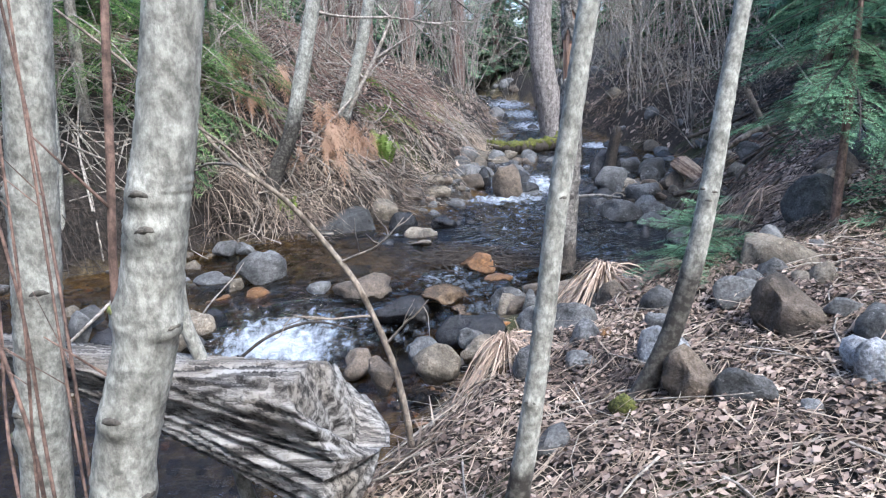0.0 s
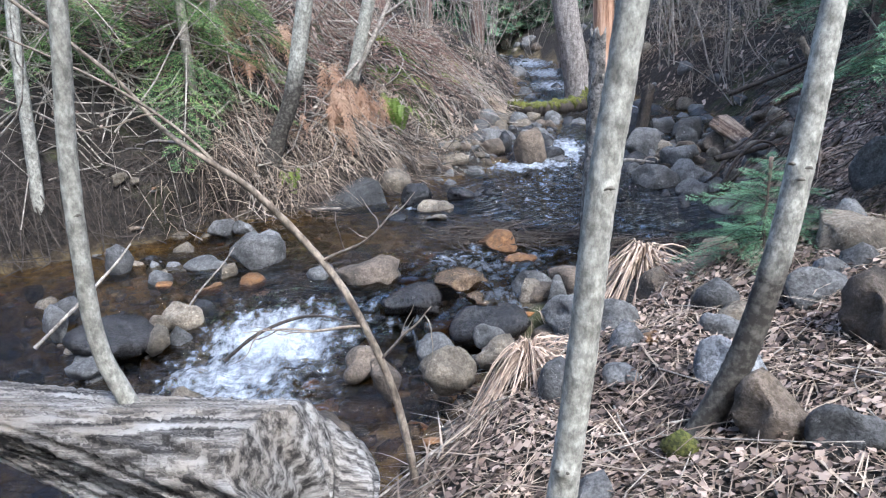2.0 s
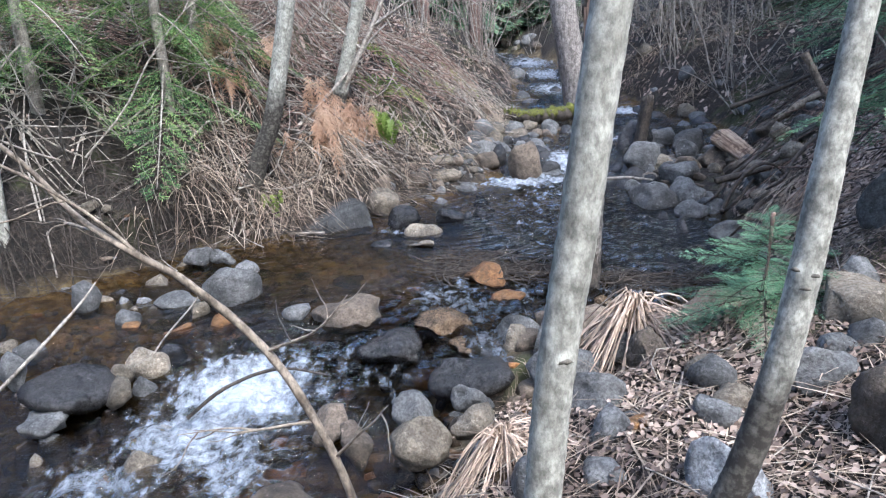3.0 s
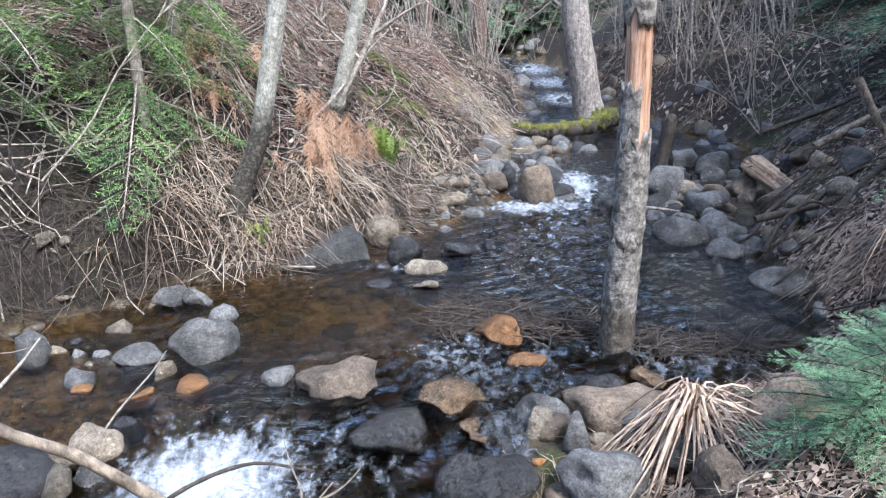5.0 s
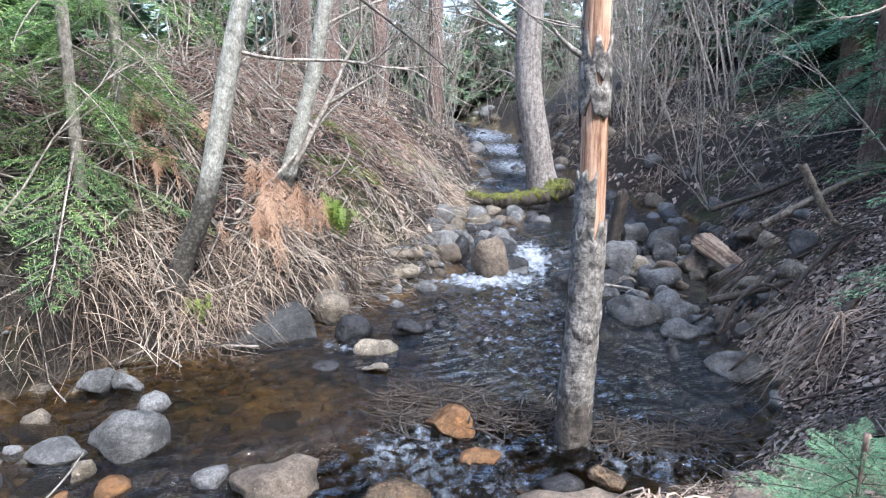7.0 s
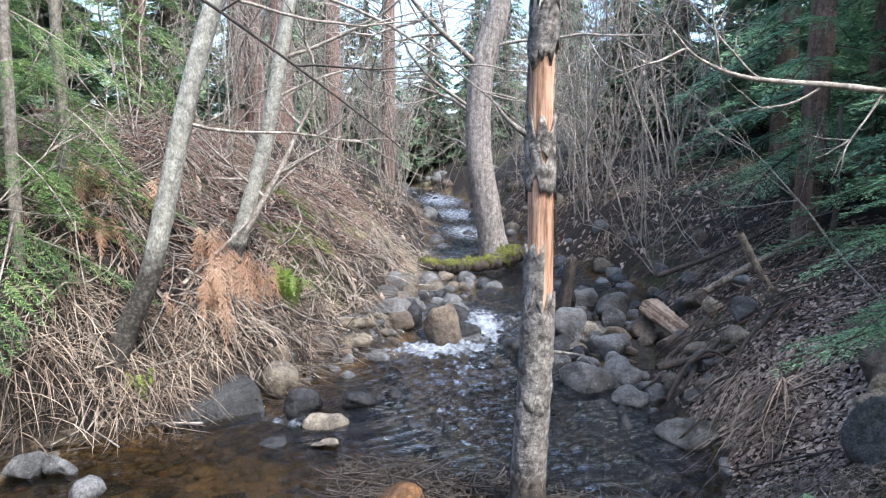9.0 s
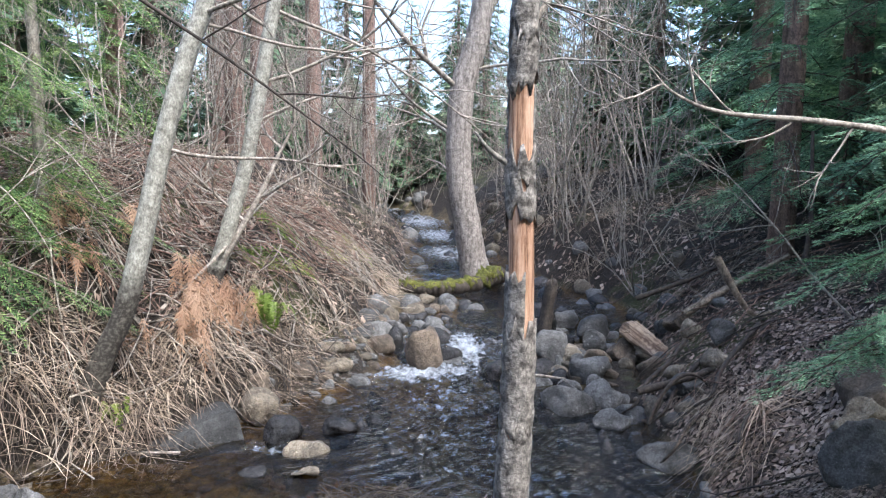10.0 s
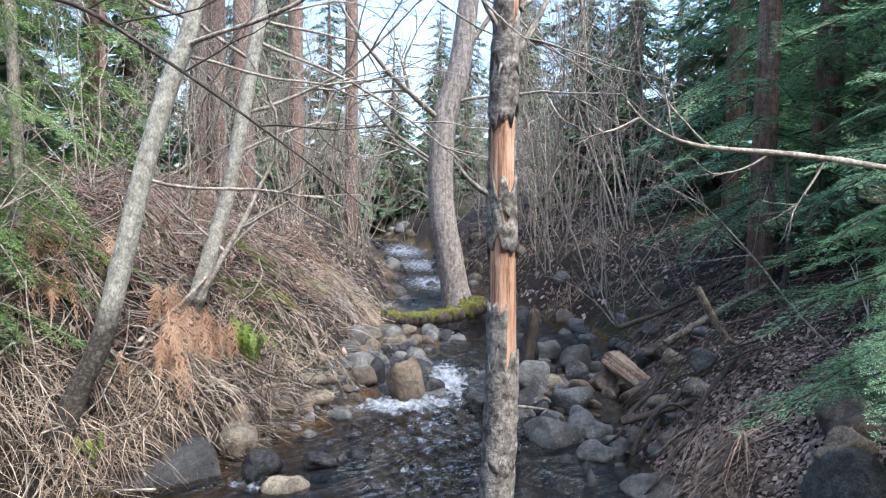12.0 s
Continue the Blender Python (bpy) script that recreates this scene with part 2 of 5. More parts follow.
def mesh_of(name, v, f, mat, smooth=True):
    """A mesh from vertices and quads (a quad whose last two corners agree is a triangle)."""
    me = bpy.data.meshes.new(name)
    v, f = np.asarray(v, np.float32), np.asarray(f, np.int32)
    me.vertices.add(len(v))
    me.vertices.foreach_set("co", v.ravel())
    k = f.shape[1]
    me.loops.add(f.size)
    me.loops.foreach_set("vertex_index", f.ravel())
    me.polygons.add(len(f))
    me.polygons.foreach_set("loop_start", np.arange(0, f.size, k, dtype=np.int32))
    me.polygons.foreach_set("use_smooth", np.full(len(f), smooth))
    me.update(calc_edges=True)
    me.materials.append(mat)
    return me


def part(name, vf, mat, parent=None, label="", smooth=True):
    ob = new(name, mesh_of(name, vf[0], vf[1], mat, smooth))
    if parent:
        ob.parent = parent
    return tagged(ob, label) if label else ob


def spline(pts, n):
    """Points along a smooth curve through pts."""
    p = np.asarray(pts, float)
    p = np.vstack([2 * p[0] - p[1], p, 2 * p[-1] - p[-2]])
    out, spans = [], len(p) - 3
    for s in np.linspace(0, spans - 1e-6, n):
        i, u = int(s), s - int(s)
        a, b, c, d = p[i:i + 4]
        out.append(0.5 * (2 * b + (c - a) * u + (2 * a - 5 * b + 4 * c - d) * u * u + (3 * b - a - 3 * c + d) * u ** 3))
    return np.array(out)


def tube(path, radii, sides=8, lump=0.0, seed=0):
    path = np.asarray(path, float)
    n = len(path)
    radii = np.interp(np.linspace(0, 1, n), np.linspace(0, 1, len(radii)), radii)
    way = np.gradient(path, axis=0)
    way /= np.linalg.norm(way, axis=1)[:, None] + 1e-9
    ref = np.array([[0.1, 0.99, 0]] if abs(way[:, 2].mean()) > 0.6 else [[0, 0, 1.0]])
    a = np.cross(way, ref)
    a /= np.linalg.norm(a, axis=1)[:, None] + 1e-9
    b = np.cross(way, a)
    ang = np.linspace(0, 2 * np.pi, sides, endpoint=False)
    r = radii[:, None] * np.ones(sides)
    if lump:
        g = np.random.default_rng(seed)
        r = r * (1 + lump * g.normal(size=r.shape)) * (1 + lump * g.normal(size=(n, 1)))
    v = path[:, None] + r[..., None] * (np.cos(ang)[None, :, None] * a[:, None] + np.sin(ang)[None, :, None] * b[:, None])
    i, j = np.meshgrid(np.arange(n - 1), np.arange(sides), indexing="ij")
    k = (j + 1) % sides
    f = np.stack([i * sides + j, i * sides + k, (i + 1) * sides + k, (i + 1) * sides + j], -1).reshape(-1, 4)
    v = np.vstack([v.reshape(-1, 3), path[:1], path[-1:]])
    # caps as thin quads, two sides at a time
    caps = [[n * sides + 1, (n - 1) * sides + q, (n - 1) * sides + (q + 1) % sides, (n - 1) * sides + (q + 2) % sides] for q in range(0, sides - 1, 2)]
    return v, np.vstack([f, np.array(caps)])


# ---- the lie of the land ----
LEFT = np.array([(-30, -8), (-14, -2), (-9, 1), (-6.6, 3), (-4.4, 4.4), (-3.0, 5.2), (-2.54, 5.63), (-1.94, 6.24), (-1.24, 6.71), (-0.69, 7.2),
                 (-0.25, 8.2), (0.35, 9.6), (0.7, 11.5), (0.95, 14), (1.15, 18), (1.1, 22), (-1.5, 28), (-9, 36), (-50, 80), (-160, 200)], float)
RIGHT = np.array([(-16, -14), (-7, -5), (-3.6, -2), (-2.1, 0), (-1.15, 1.4), (-0.5, 2.35), (-0.12, 3.0), (0.25, 3.8), (0.8, 4.45), (1.75, 4.85), (2.17, 5.34),
                  (2.42, 6.0), (2.4, 6.6), (2.5, 7.2), (2.85, 8), (3.25, 9), (3.75, 10), (3.8, 11.1), (3.2, 12.7), (2.8, 15.7), (2.7, 18), (2.7, 22), (0.8, 29), (-6.5, 38), (-46, 84), (-156, 204)], float)


def away(x, y, line):
    """Distance from a line, above zero on the side of larger x."""
    best = np.full(np.shape(x), 1e9)
    for (ax, ay), (bx, by) in zip(line[:-1], line[1:]):
        dx, dy = bx - ax, by - ay
        u = np.clip(((x - ax) * dx + (y - ay) * dy) / (dx * dx + dy * dy), 0, 1)
        best = np.minimum(best, np.hypot(x - ax - u * dx, y - ay - u * dy))
    return np.where(x > np.interp(y, line[:, 1], line[:, 0]), best, -best)


def water_level(x, y):
    s = y + 0.12 * np.clip(x, -3, 1)
    return np.interp(s, [-10, 1, 3.3, 3.9, 4.35, 5, 8.5, 8.75, 9.4, 10, 12.6, 13.2, 16, 25, 45, 200],
                     [-0.75, -0.4, -0.3, -0.27, -0.09, -0.065, -0.03, 0.0, 0.13, 0.16, 0.19, 0.3, 0.42, 0.8, 1.1, 1.6])


def hills(x, y, scale, seed=0.0):
    v = np.zeros(np.shape(x))
    for k, (a, b, p) in enumerate([(1.0, 0.37, 0.3), (-0.63, 0.9, 1.7), (0.41, -1.13, 4.1), (1.71, 0.77, 2.2), (-1.3, 1.9, 5.0)]):
        v = v + np.sin((a * x + b * y) * scale + p + seed) / (1 + 0.4 * k)
    return v / 2.5


def blob(x, y, cx, cy, rx, ry, h):
    return h * np.exp(-((x - cx) / rx) ** 2 - ((y - cy) / ry) ** 2)


def ground_at(x, y):
    x, y = np.asarray(x, float), np.asarray(y, float)
    dl, dr = -away(x, y, LEFT), away(x, y, RIGHT)
    w = water_level(x, y)
    inside = np.minimum(-dl, -dr)
    bed = w - 0.02 - 0.16 * np.clip(inside / 0.6, 0, 1)
    bed = bed + blob(x, y, -0.1, 8.7, 0.5, 0.7, 0.25) + blob(x, y, 2.45, 8.3, 0.55, 0.8, 0.25) + blob(x, y, 1.15, 11.2, 0.55, 1.3, 0.2)
    bed = bed + blob(x, y, -2.2, 4.75, 0.55, 0.45, 0.13) + blob(x, y, 0.5, 4.0, 0.3, 0.5, 0.1) + blob(x, y, 1.6, 6.1, 0.75, 0.9, -0.28) + blob(x, y, -0.7, 5.7, 1.0, 0.7, 0.06) + blob(x, y, -1.0, 3.5, 1.1, 0.6, 0.08)
    slope = w + np.interp(dl, [0, 0.12, 0.5, 1.2, 2, 3.2, 6, 15, 60, 200], [-0.02, 0.16, 0.46, 0.98, 1.34, 1.6, 1.74, 1.95, 3.5, 8.5])
    slope = slope + 0.32 * np.clip(dl / 0.12, 0, 1) * np.clip((-1.7 - x) / 0.4, 0, 1)
    low = np.clip((y - 3.1) / 0.6, 0, 1)
    rise = 0.9 * dr * (1 - low) + np.interp(dr, [0, 0.3, 0.6, 1.0, 1.6, 60], [0, 0.1, 0.26, 0.6, 1.15, 50]) * low
    near = np.minimum(0.02 + 0.3 * np.clip(x, -0.3, 1.75), w + 0.02 + rise)
    far = w + np.interp(dr, [0, 0.3, 0.8, 1.5, 3, 6, 15, 60, 200], [0, 0.33, 0.75, 1.1, 1.7, 2.5, 3.6, 8, 14])
    k = np.clip((y - 4.2) / 1.4, 0, 1)
    right = near * (1 - k) + far * k
    z = np.where(dl > 0, slope, np.where(dr > 0, right, bed))
    rough = np.where(inside > 0, 0.3, np.where(dl > 0.2, 3.4, 1.2))
    return z + rough * (0.035 * hills(x, y, 5.0) + 0.015 * hills(x, y, 14.0, 2.0)) + 0.01 * hills(x, y, 31.0, 1.0)


def height(x, y):
    return float(ground_at(np.array([x]), np.array([y]))[0])


def grid_mesh(name, xs, ys, z, mat, keep=None):
    gx, gy = np.meshgrid(xs, ys, indexing="ij")
    v = np.stack([gx, gy, z], -1).reshape(-1, 3)
    i, j = np.meshgrid(np.arange(len(xs) - 1), np.arange(len(ys) - 1), indexing="ij")
    n = len(ys)
    f = np.stack([i * n + j, (i + 1) * n + j, (i + 1) * n + j + 1, i * n + j + 1], -1)
    f = f[keep] if keep is not None else f.reshape(-1, 4)
    return mesh_of(name, v, f, mat)


def attribute(me, name, values):
    a = me.attributes.new(name, "FLOAT", "POINT")
    a.data.foreach_set("value", np.asarray(values, np.float32).ravel())


grow = np.cumsum(0.08 * 1.16 ** np.arange(43))
gxs = np.concatenate([-5 - grow[::-1], np.linspace(-5, 5, 180), 5 + grow])
gys = np.concatenate([-1 - grow[::-1], np.linspace(-1, 14, 260), 14 + grow])
gx, gy = np.meshgrid(gxs, gys, indexing="ij")
gz = ground_at(gx, gy)
ground = new("ground", grid_mesh("ground", gxs, gys, gz, GROUND))
tagged(ground, "brown forest floor falling to the stony creek bed", "ground", kind="structure")
attribute(ground.data, "wet", np.clip((water_level(gx, gy) + 0.03 - gz) / 0.05, 0, 1))

wxs = np.concatenate([np.linspace(-7, -2.95, 60), np.linspace(-2.9, 2.6, 240), np.linspace(2.65, 5, 50)])
wys = np.concatenate([np.linspace(-3, 2.9, 90), np.linspace(2.95, 9.5, 290), np.linspace(9.55, 14, 90), np.linspace(14.1, 45, 130)])
wx, wy = np.meshgrid(wxs, wys, indexing="ij")
# white water, plus faint pool entries that paint reflected sky as pale streaks
FAST = [(-1.05, 4.12, 0.42, 0.26, 0.5), (-1.2, 3.8, 0.4, 0.32, 0.38), (-1.5, 3.4, 0.3, 0.22, 0.28), (-0.9, 3.5, 0.2, 0.3, 0.3), (-0.35, 4.2, 0.3, 0.15, 0.16), (0.35, 4.3, 0.2, 0.4, 0.27),
        (1.3, 8.95, 0.22, 0.45, 0.42), (0.75, 8.35, 0.6, 0.3, 0.38), (0.95, 7.6, 0.55, 0.7, 0.15), (0.9, 6.5, 0.55, 0.9, 0.1), (1.35, 5.1, 0.6, 0.2, 0.22), (0.1, 5.0, 0.25, 0.5, 0.2), (0.2, 4.75, 0.3, 0.3, 0.26), (-0.55, 4.3, 0.3, 0.2, 0.12), (1.5, 5.2, 0.5, 0.25, 0.17), (1.3, 5.0, 0.5, 0.25, 0.19), (-0.05, 5.0, 0.14, 0.4, 0.22), (0.5, 4.75, 0.2, 0.5, 0.24), (-0.45, 6.6, 0.3, 0.12, 0.2), (2.9, 12.6, 0.5, 0.3, 0.42), (1.9, 15.5, 0.6, 1.2, 0.33), (2.0, 18.5, 0.7, 1.5, 0.33), (2.3, 10.0, 0.3, 0.2, 0.4), (1.9, 22, 0.8, 2.5, 0.34), (0.4, 27, 1.6, 2.5, 0.34), (-4, 33, 4, 4, 0.34)]
foam_glint, chop = np.zeros_like(wx), np.full_like(wx, 0.5)
for cx, cy, rx, ry, amount in FAST:
    foam_glint = np.maximum(foam_glint, blob(wx, wy, cx, cy, rx, ry, amount))
    chop = np.maximum(chop, blob(wx, wy, cx, cy, 2 * rx, 2 * ry, 0.9))
chop = np.maximum(chop, np.maximum(blob(wx, wy, 0.4, 4.6, 1.3, 0.75, 2.2), blob(wx, wy, 1.1, 6.6, 1.1, 2.4, 1.0)))
chop = chop * (1 - blob(wx, wy, -0.7, 5.7, 0.9, 0.6, 0.65))
drift_x, drift_y = wx + 0.12 * hills(wx, wy, 4.0, 5.0), wy + 0.12 * hills(wx, wy, 5.0, 1.0)
swell = 0.013 * hills(drift_x * 0.8, drift_y * 1.5, 15.0) + 0.006 * hills(drift_x * 1.1, drift_y * 1.4, 33.0, 1.0) + 0.003 * hills(drift_x, drift_y * 1.2, 61.0, 4.0)
wz = water_level(wx, wy) + 2.0 * np.minimum(chop, 1.4) * swell + 0.08 * foam_glint * hills(wx, wy, 21.0, 3.0) + 0.05 * foam_glint * hills(wx, wy, 49.0, 1.0)
open_water = wz > ground_at(wx, wy) - 0.03
keep = open_water[:-1, :-1] | open_water[1:, :-1] | open_water[:-1, 1:] | open_water[1:, 1:]
water = new("water", grid_mesh("water", wxs, wys, wz, WATER, keep))
tagged(water, "clear amber creek water with white riffles over stones", "water", kind="structure")
attribute(water.data, "foam_glint", foam_glint)
attribute(water.data, "chop", chop)
attribute(water.data, "depth", np.maximum(0, water_level(wx, wy) - ground_at(wx, wy)))

# ---- stones ----
def stone_mesh(name, seed, mat, square=0.0, detail=3):
    """A water-worn boulder of unit width, cut by a few flat planes."""
    bm = bmesh.new()
    bmesh.ops.create_icosphere(bm, subdivisions=detail, radius=0.5)
    g = np.random.default_rng(seed)
    cuts = [(Vector(g.normal(size=3)).normalized(), g.uniform(0.29, 0.43) - 0.1 * square) for _ in range(int(4 + 10 * square))]
    off = Vector(g.uniform(-50, 50, 3))
    for v in bm.verts:
        p = v.co.copy()
        for n, d in cuts:
            over = p.dot(n) - d
            if over > 0:
                p -= n * over * (0.88 + 0.1 * square)
        p += p.normalized() * (0.17 * noise.noise(p * 1.8 + off) + 0.075 * noise.noise(p * 5 + off) + 0.025 * noise.noise(p * 13 + off))
        v.co = p
    me = bpy.data.meshes.new(name)
    bm.to_mesh(me)
    bm.free()
    for f in me.polygons:
        f.use_smooth = True
    me.materials.append(mat)
    return me


STONES = {}
for kind, mat in (("grey", GREY), ("tan", TAN), ("wet", WET), ("amber", AMBER), ("brown", BROWN), ("moss", MOSS), ("pale", PALE), ("umber", UMBER)):
    STONES[kind] = [stone_mesh("river_stone", 11 + 7 * k + len(kind), mat, 0.4 * (k % 3), 3) for k in range(6)]
    STONES[kind + " small"] = [stone_mesh("river_stone", 90 + 5 * k + len(kind), mat, 0.35 * (k % 3), 2) for k in range(6)]
SAID = {"grey": "rounded grey granite stone in the creek", "tan": "pale tan water-worn creek stone", "wet": "wet dark boulder in the riffle",
        "amber": "orange iron-stained stone in shallow water", "brown": "brown earthy stone on the bank", "pale": "pale angular granite rock in leaf litter", "umber": "wet brown stone under the riffle", "moss": "stone wrapped in yellow-green moss"}
stone_count = [0]


def stone(kind, x, y, w, h, d=0.0, z=None, turn=None, label="", sink=0.3, shape=None):
    k = stone_count[0]
    stone_count[0] += 1
    ob = new("river_stone", STONES[kind + (" small" if w < 0.2 else "")][(k if shape is None else shape) % 6])
    d = d or 0.8 * w
    base = height(x, y) if z is None else z
    tall = h / (1 - sink)
    ob.location = (x, y, base + tall * (0.5 - sink))
    ob.rotation_euler = (0.15 * math.sin(k * 1.7), 0.15 * math.cos(k * 2.3), turn if turn is not None else (k * 0.7) % 0.8 - 0.4)
    ob.scale = (w * 1.16, d * 1.16, tall * 1.05)
    return tagged(ob, label or SAID[kind], "stone", "creek stones")


def slab_mesh():
    """A thick flat rock, low at one end and high at the other."""
    bm = bmesh.new()
    bmesh.ops.create_cube(bm, size=1)
    bmesh.ops.bevel(bm, geom=bm.edges[:], offset=0.05, segments=2, affect="EDGES")
    bmesh.ops.subdivide_edges(bm, edges=bm.edges[:], cuts=3, use_grid_fill=True)
    for v in bm.verts:
        u = v.co.x + 0.5
        z = (v.co.z + 0.5) * (0.1 + 0.36 * u - 0.3 * max(0, u - 0.88))
        v.co = Vector((v.co.x * 0.82 - 0.1 * z, v.co.y * (0.24 + 0.16 * u) + 0.35 * z, z))
        v.co += 0.02 * noise.noise_vector(v.co * 4) + 0.008 * noise.noise_vector(v.co * 14)
    me = bpy.data.meshes.new("tilted_slab")
    bm.to_mesh(me)
    bm.free()
    for f in me.polygons:
        f.use_smooth = True
    me.materials.append(SLATE)
    return me


# the stones in and beside the riffle
stone("grey", -1.44, 5.1, 0.34, 0.27, z=-0.1, shape=4, turn=0.1, label="square pale grey boulder standing in shallow water")
stone("brown", -0.59, 4.8, 0.42, 0.13, z=-0.1, shape=0, turn=0.0, label="broad tan boulder in the riffle")
stone("grey", -0.9, 4.82, 0.19, 0.11, z=-0.09)
stone("wet", -0.25, 4.3, 0.38, 0.18, z=-0.14, shape=1)
stone("wet", 0.2, 4.0, 0.37, 0.17, z=-0.13, shape=4)
stone("brown", 0.8, 4.45, 0.44, 0.15, z=-0.06, shape=0)
stone("grey", 0.47, 4.45, 0.22, 0.15, z=-0.1)
stone("grey", 0.59, 4.19, 0.13, 0.15, z=-0.04)
stone("umber", 1.04, 4.74, 0.22, 0.09, z=-0.06)
stone("wet", 0.83, 4.72, 0.18, 0.07, z=-0.06)
stone("brown", 1.5, 4.2, 0.32, 0.2, z=0.0)
stone("grey", 1.0, 3.95, 0.26, 0.15)
stone("grey", 0.65, 3.92, 0.29, 0.16, z=-0.05)
stone("amber", 0.3, 5.33, 0.27, 0.12, z=-0.08, label="orange stone breaking the water surface")
stone("wet", -0.04, 6.88, 0.29, 0.16, z=-0.05)
stone("wet", -0.42, 6.78, 0.26, 0.17, z=-0.05)
stone("tan", -0.22, 6.5, 0.27, 0.11, z=-0.06)
stone("tan", -0.18, 6.15, 0.2, 0.06, z=-0.06)
stone("tan", -0.66, 7.2, 0.28, 0.2, z=0.0)
slab = new("tilted_slab", slab_mesh())
slab.location = (-1.07, 6.72, -0.12)
slab.rotation_euler = (0, 0, 0.5)
slab.scale = (0.86, 0.85, 0.66)
tagged(slab, "dark grey slab tilted against the grassy bank", "stone", "creek stones")
stone("wet", -0.55, 6.2, 0.2, 0.05, z=-0.07)
stone("brown", 0.8, 8.6, 0.36, 0.42, z=-0.05, shape=0, label="brown upright boulder above the chute")
stone("moss", -0.06, 8.5, 0.3, 0.15, z=-0.02)
stone("moss", 0.7, 2.3, 0.11, 0.08, label="clump of yellow-green moss at the alder's foot")
stone("grey", 0.06, 9.05, 0.34, 0.28, z=0.0)
stone("grey", 0.3, 9.25, 0.42, 0.3, z=0.02)
stone("wet", 0.5, 9.05, 0.26, 0.3, z=0.0)
stone("wet", 1.46, 8.1, 0.3, 0.26, z=-0.04)
stone("wet", 1.1, 8.75, 0.22, 0.14, z=-0.02)
stone("grey", 2.1, 8.5, 0.4, 0.36, z=0.02)
stone("grey", 2.33, 7.92, 0.5, 0.32, z=0.0, shape=2)
stone("grey", 1.92, 7.24, 0.38, 0.2, z=-0.04)
stone("grey", 2.24, 7.24, 0.32, 0.2, z=-0.02)
stone("grey", 2.6, 9.65, 0.44, 0.36, z=0.08)
stone("wet", 2.2, 9.4, 0.42, 0.36, z=0.08)
stone("grey", 2.78, 9.1, 0.4, 0.3, z=0.1)
stone("grey", 2.62, 8.5, 0.3, 0.24, z=0.12)
stone("grey", 2.33, 6.13, 0.38, 0.15, z=-0.06, label="flat pale stone at the dark pool's edge")
stone("grey", 2.16, 6.8, 0.28, 0.13, z=-0.05)
stone("grey", 2.34, 5.52, 0.3, 0.13, z=-0.06)
stone("grey", 2.5, 5.68, 0.26, 0.13, z=0.0)
stone("grey", -1.96, 5.83, 0.21, 0.14, z=-0.06)
stone("grey", -1.77, 5.86, 0.21, 0.11, z=-0.06)
stone("grey", -1.49, 5.56, 0.18, 0.1, z=-0.06)
stone("grey", -1.8, 5.05, 0.28, 0.09, z=-0.09)
stone("tan", -1.57, 4.86, 0.16, 0.14, z=-0.1)
stone("amber", -1.38, 4.75, 0.17, 0.1, z=-0.13)
stone("amber", -1.62, 4.66, 0.2, 0.08, z=-0.14)
stone("amber", -1.95, 4.7, 0.12, 0.05, z=-0.1)
stone("grey", -2.4, 5.0, 0.18, 0.18, z=-0.06)
stone("umber", 0.05, 4.62, 0.33, 0.09, z=-0.11)
stone("umber", 0.17, 4.36, 0.26, 0.08, z=-0.13)
stone("amber", 0.42, 5.0, 0.2, 0.07, z=-0.09)
stone("tan", -1.67, 4.33, 0.23, 0.17, z=-0.2)
stone("tan", -1.77, 4.2, 0.14, 0.12, z=-0.2)
stone("wet", -1.98, 4.06, 0.44, 0.16, z=-0.22)
stone("tan", -1.69, 4.03, 0.17, 0.13, z=-0.22)
stone("grey", -2.01, 3.82, 0.28, 0.12, z=-0.26)
stone("grey", -2.5, 4.5, 0.18, 0.12, z=-0.2)
stone("grey", -2.45, 4.25, 0.16, 0.17, z=-0.22)
stone("grey", 0.21, 3.65, 0.2, 0.12, z=-0.06)
stone("tan", 0.0, 3.3, 0.22, 0.14, z=-0.06)
stone("tan", 0.22, 3.36, 0.2, 0.14, z=-0.02)
stone("brown", -0.34, 3.55, 0.2, 0.15, z=-0.22)
stone("grey", -0.1, 3.75, 0.2, 0.12, z=-0.16)
stone("brown", -0.5, 3.75, 0.24, 0.12, z=-0.25)
stone("brown", -0.62, 3.3, 0.3, 0.1, z=-0.33)
stone("grey", 0.67, 3.2, 0.22, 0.12)
stone("grey", 0.69, 2.95, 0.18, 0.1)
stone("brown", 1.0, 3.56, 0.28, 0.2, sink=0.45, shape=2)
stone("grey", 1.04, 2.95, 0.2, 0.12, shape=2, sink=0.45)
stone("pale", 0.98, 2.6, 0.27, 0.17, shape=5, sink=0.4, label="split pale grey rock behind the leaning alder")
stone("tan", 1.66, 3.28, 0.42, 0.24, shape=2, sink=0.45, label="squarish tan rock in the leaf litter")
stone("grey", 1.42, 3.0, 0.28, 0.12, sink=0.45, shape=5)
stone("brown", 1.42, 4.02, 0.3, 0.18)
stone("brown", 0.94, 2.25, 0.25, 0.2, sink=0.4, shape=2)
stone("grey", 1.1, 2.14, 0.25, 0.13, sink=0.45, shape=5)
stone("pale", 1.53, 2.1, 0.37, 0.21, shape=2, sink=0.45, label="large pale granite block on the leafy bank")
stone("brown", 1.45, 2.6, 0.35, 0.25, sink=0.42, shape=2)
stone("grey", 0.42, 2.74, 0.15, 0.14)
stone("grey", 0.44, 2.18, 0.17, 0.1)
stone("grey", 3.15, 6.95, 0.3, 0.2, sink=0.35, shape=5, label="grey slab of rock under the roots")
stone("grey", 3.35, 5.3, 0.3, 0.28)
stone("brown", 3.05, 5.2, 0.44, 0.25)
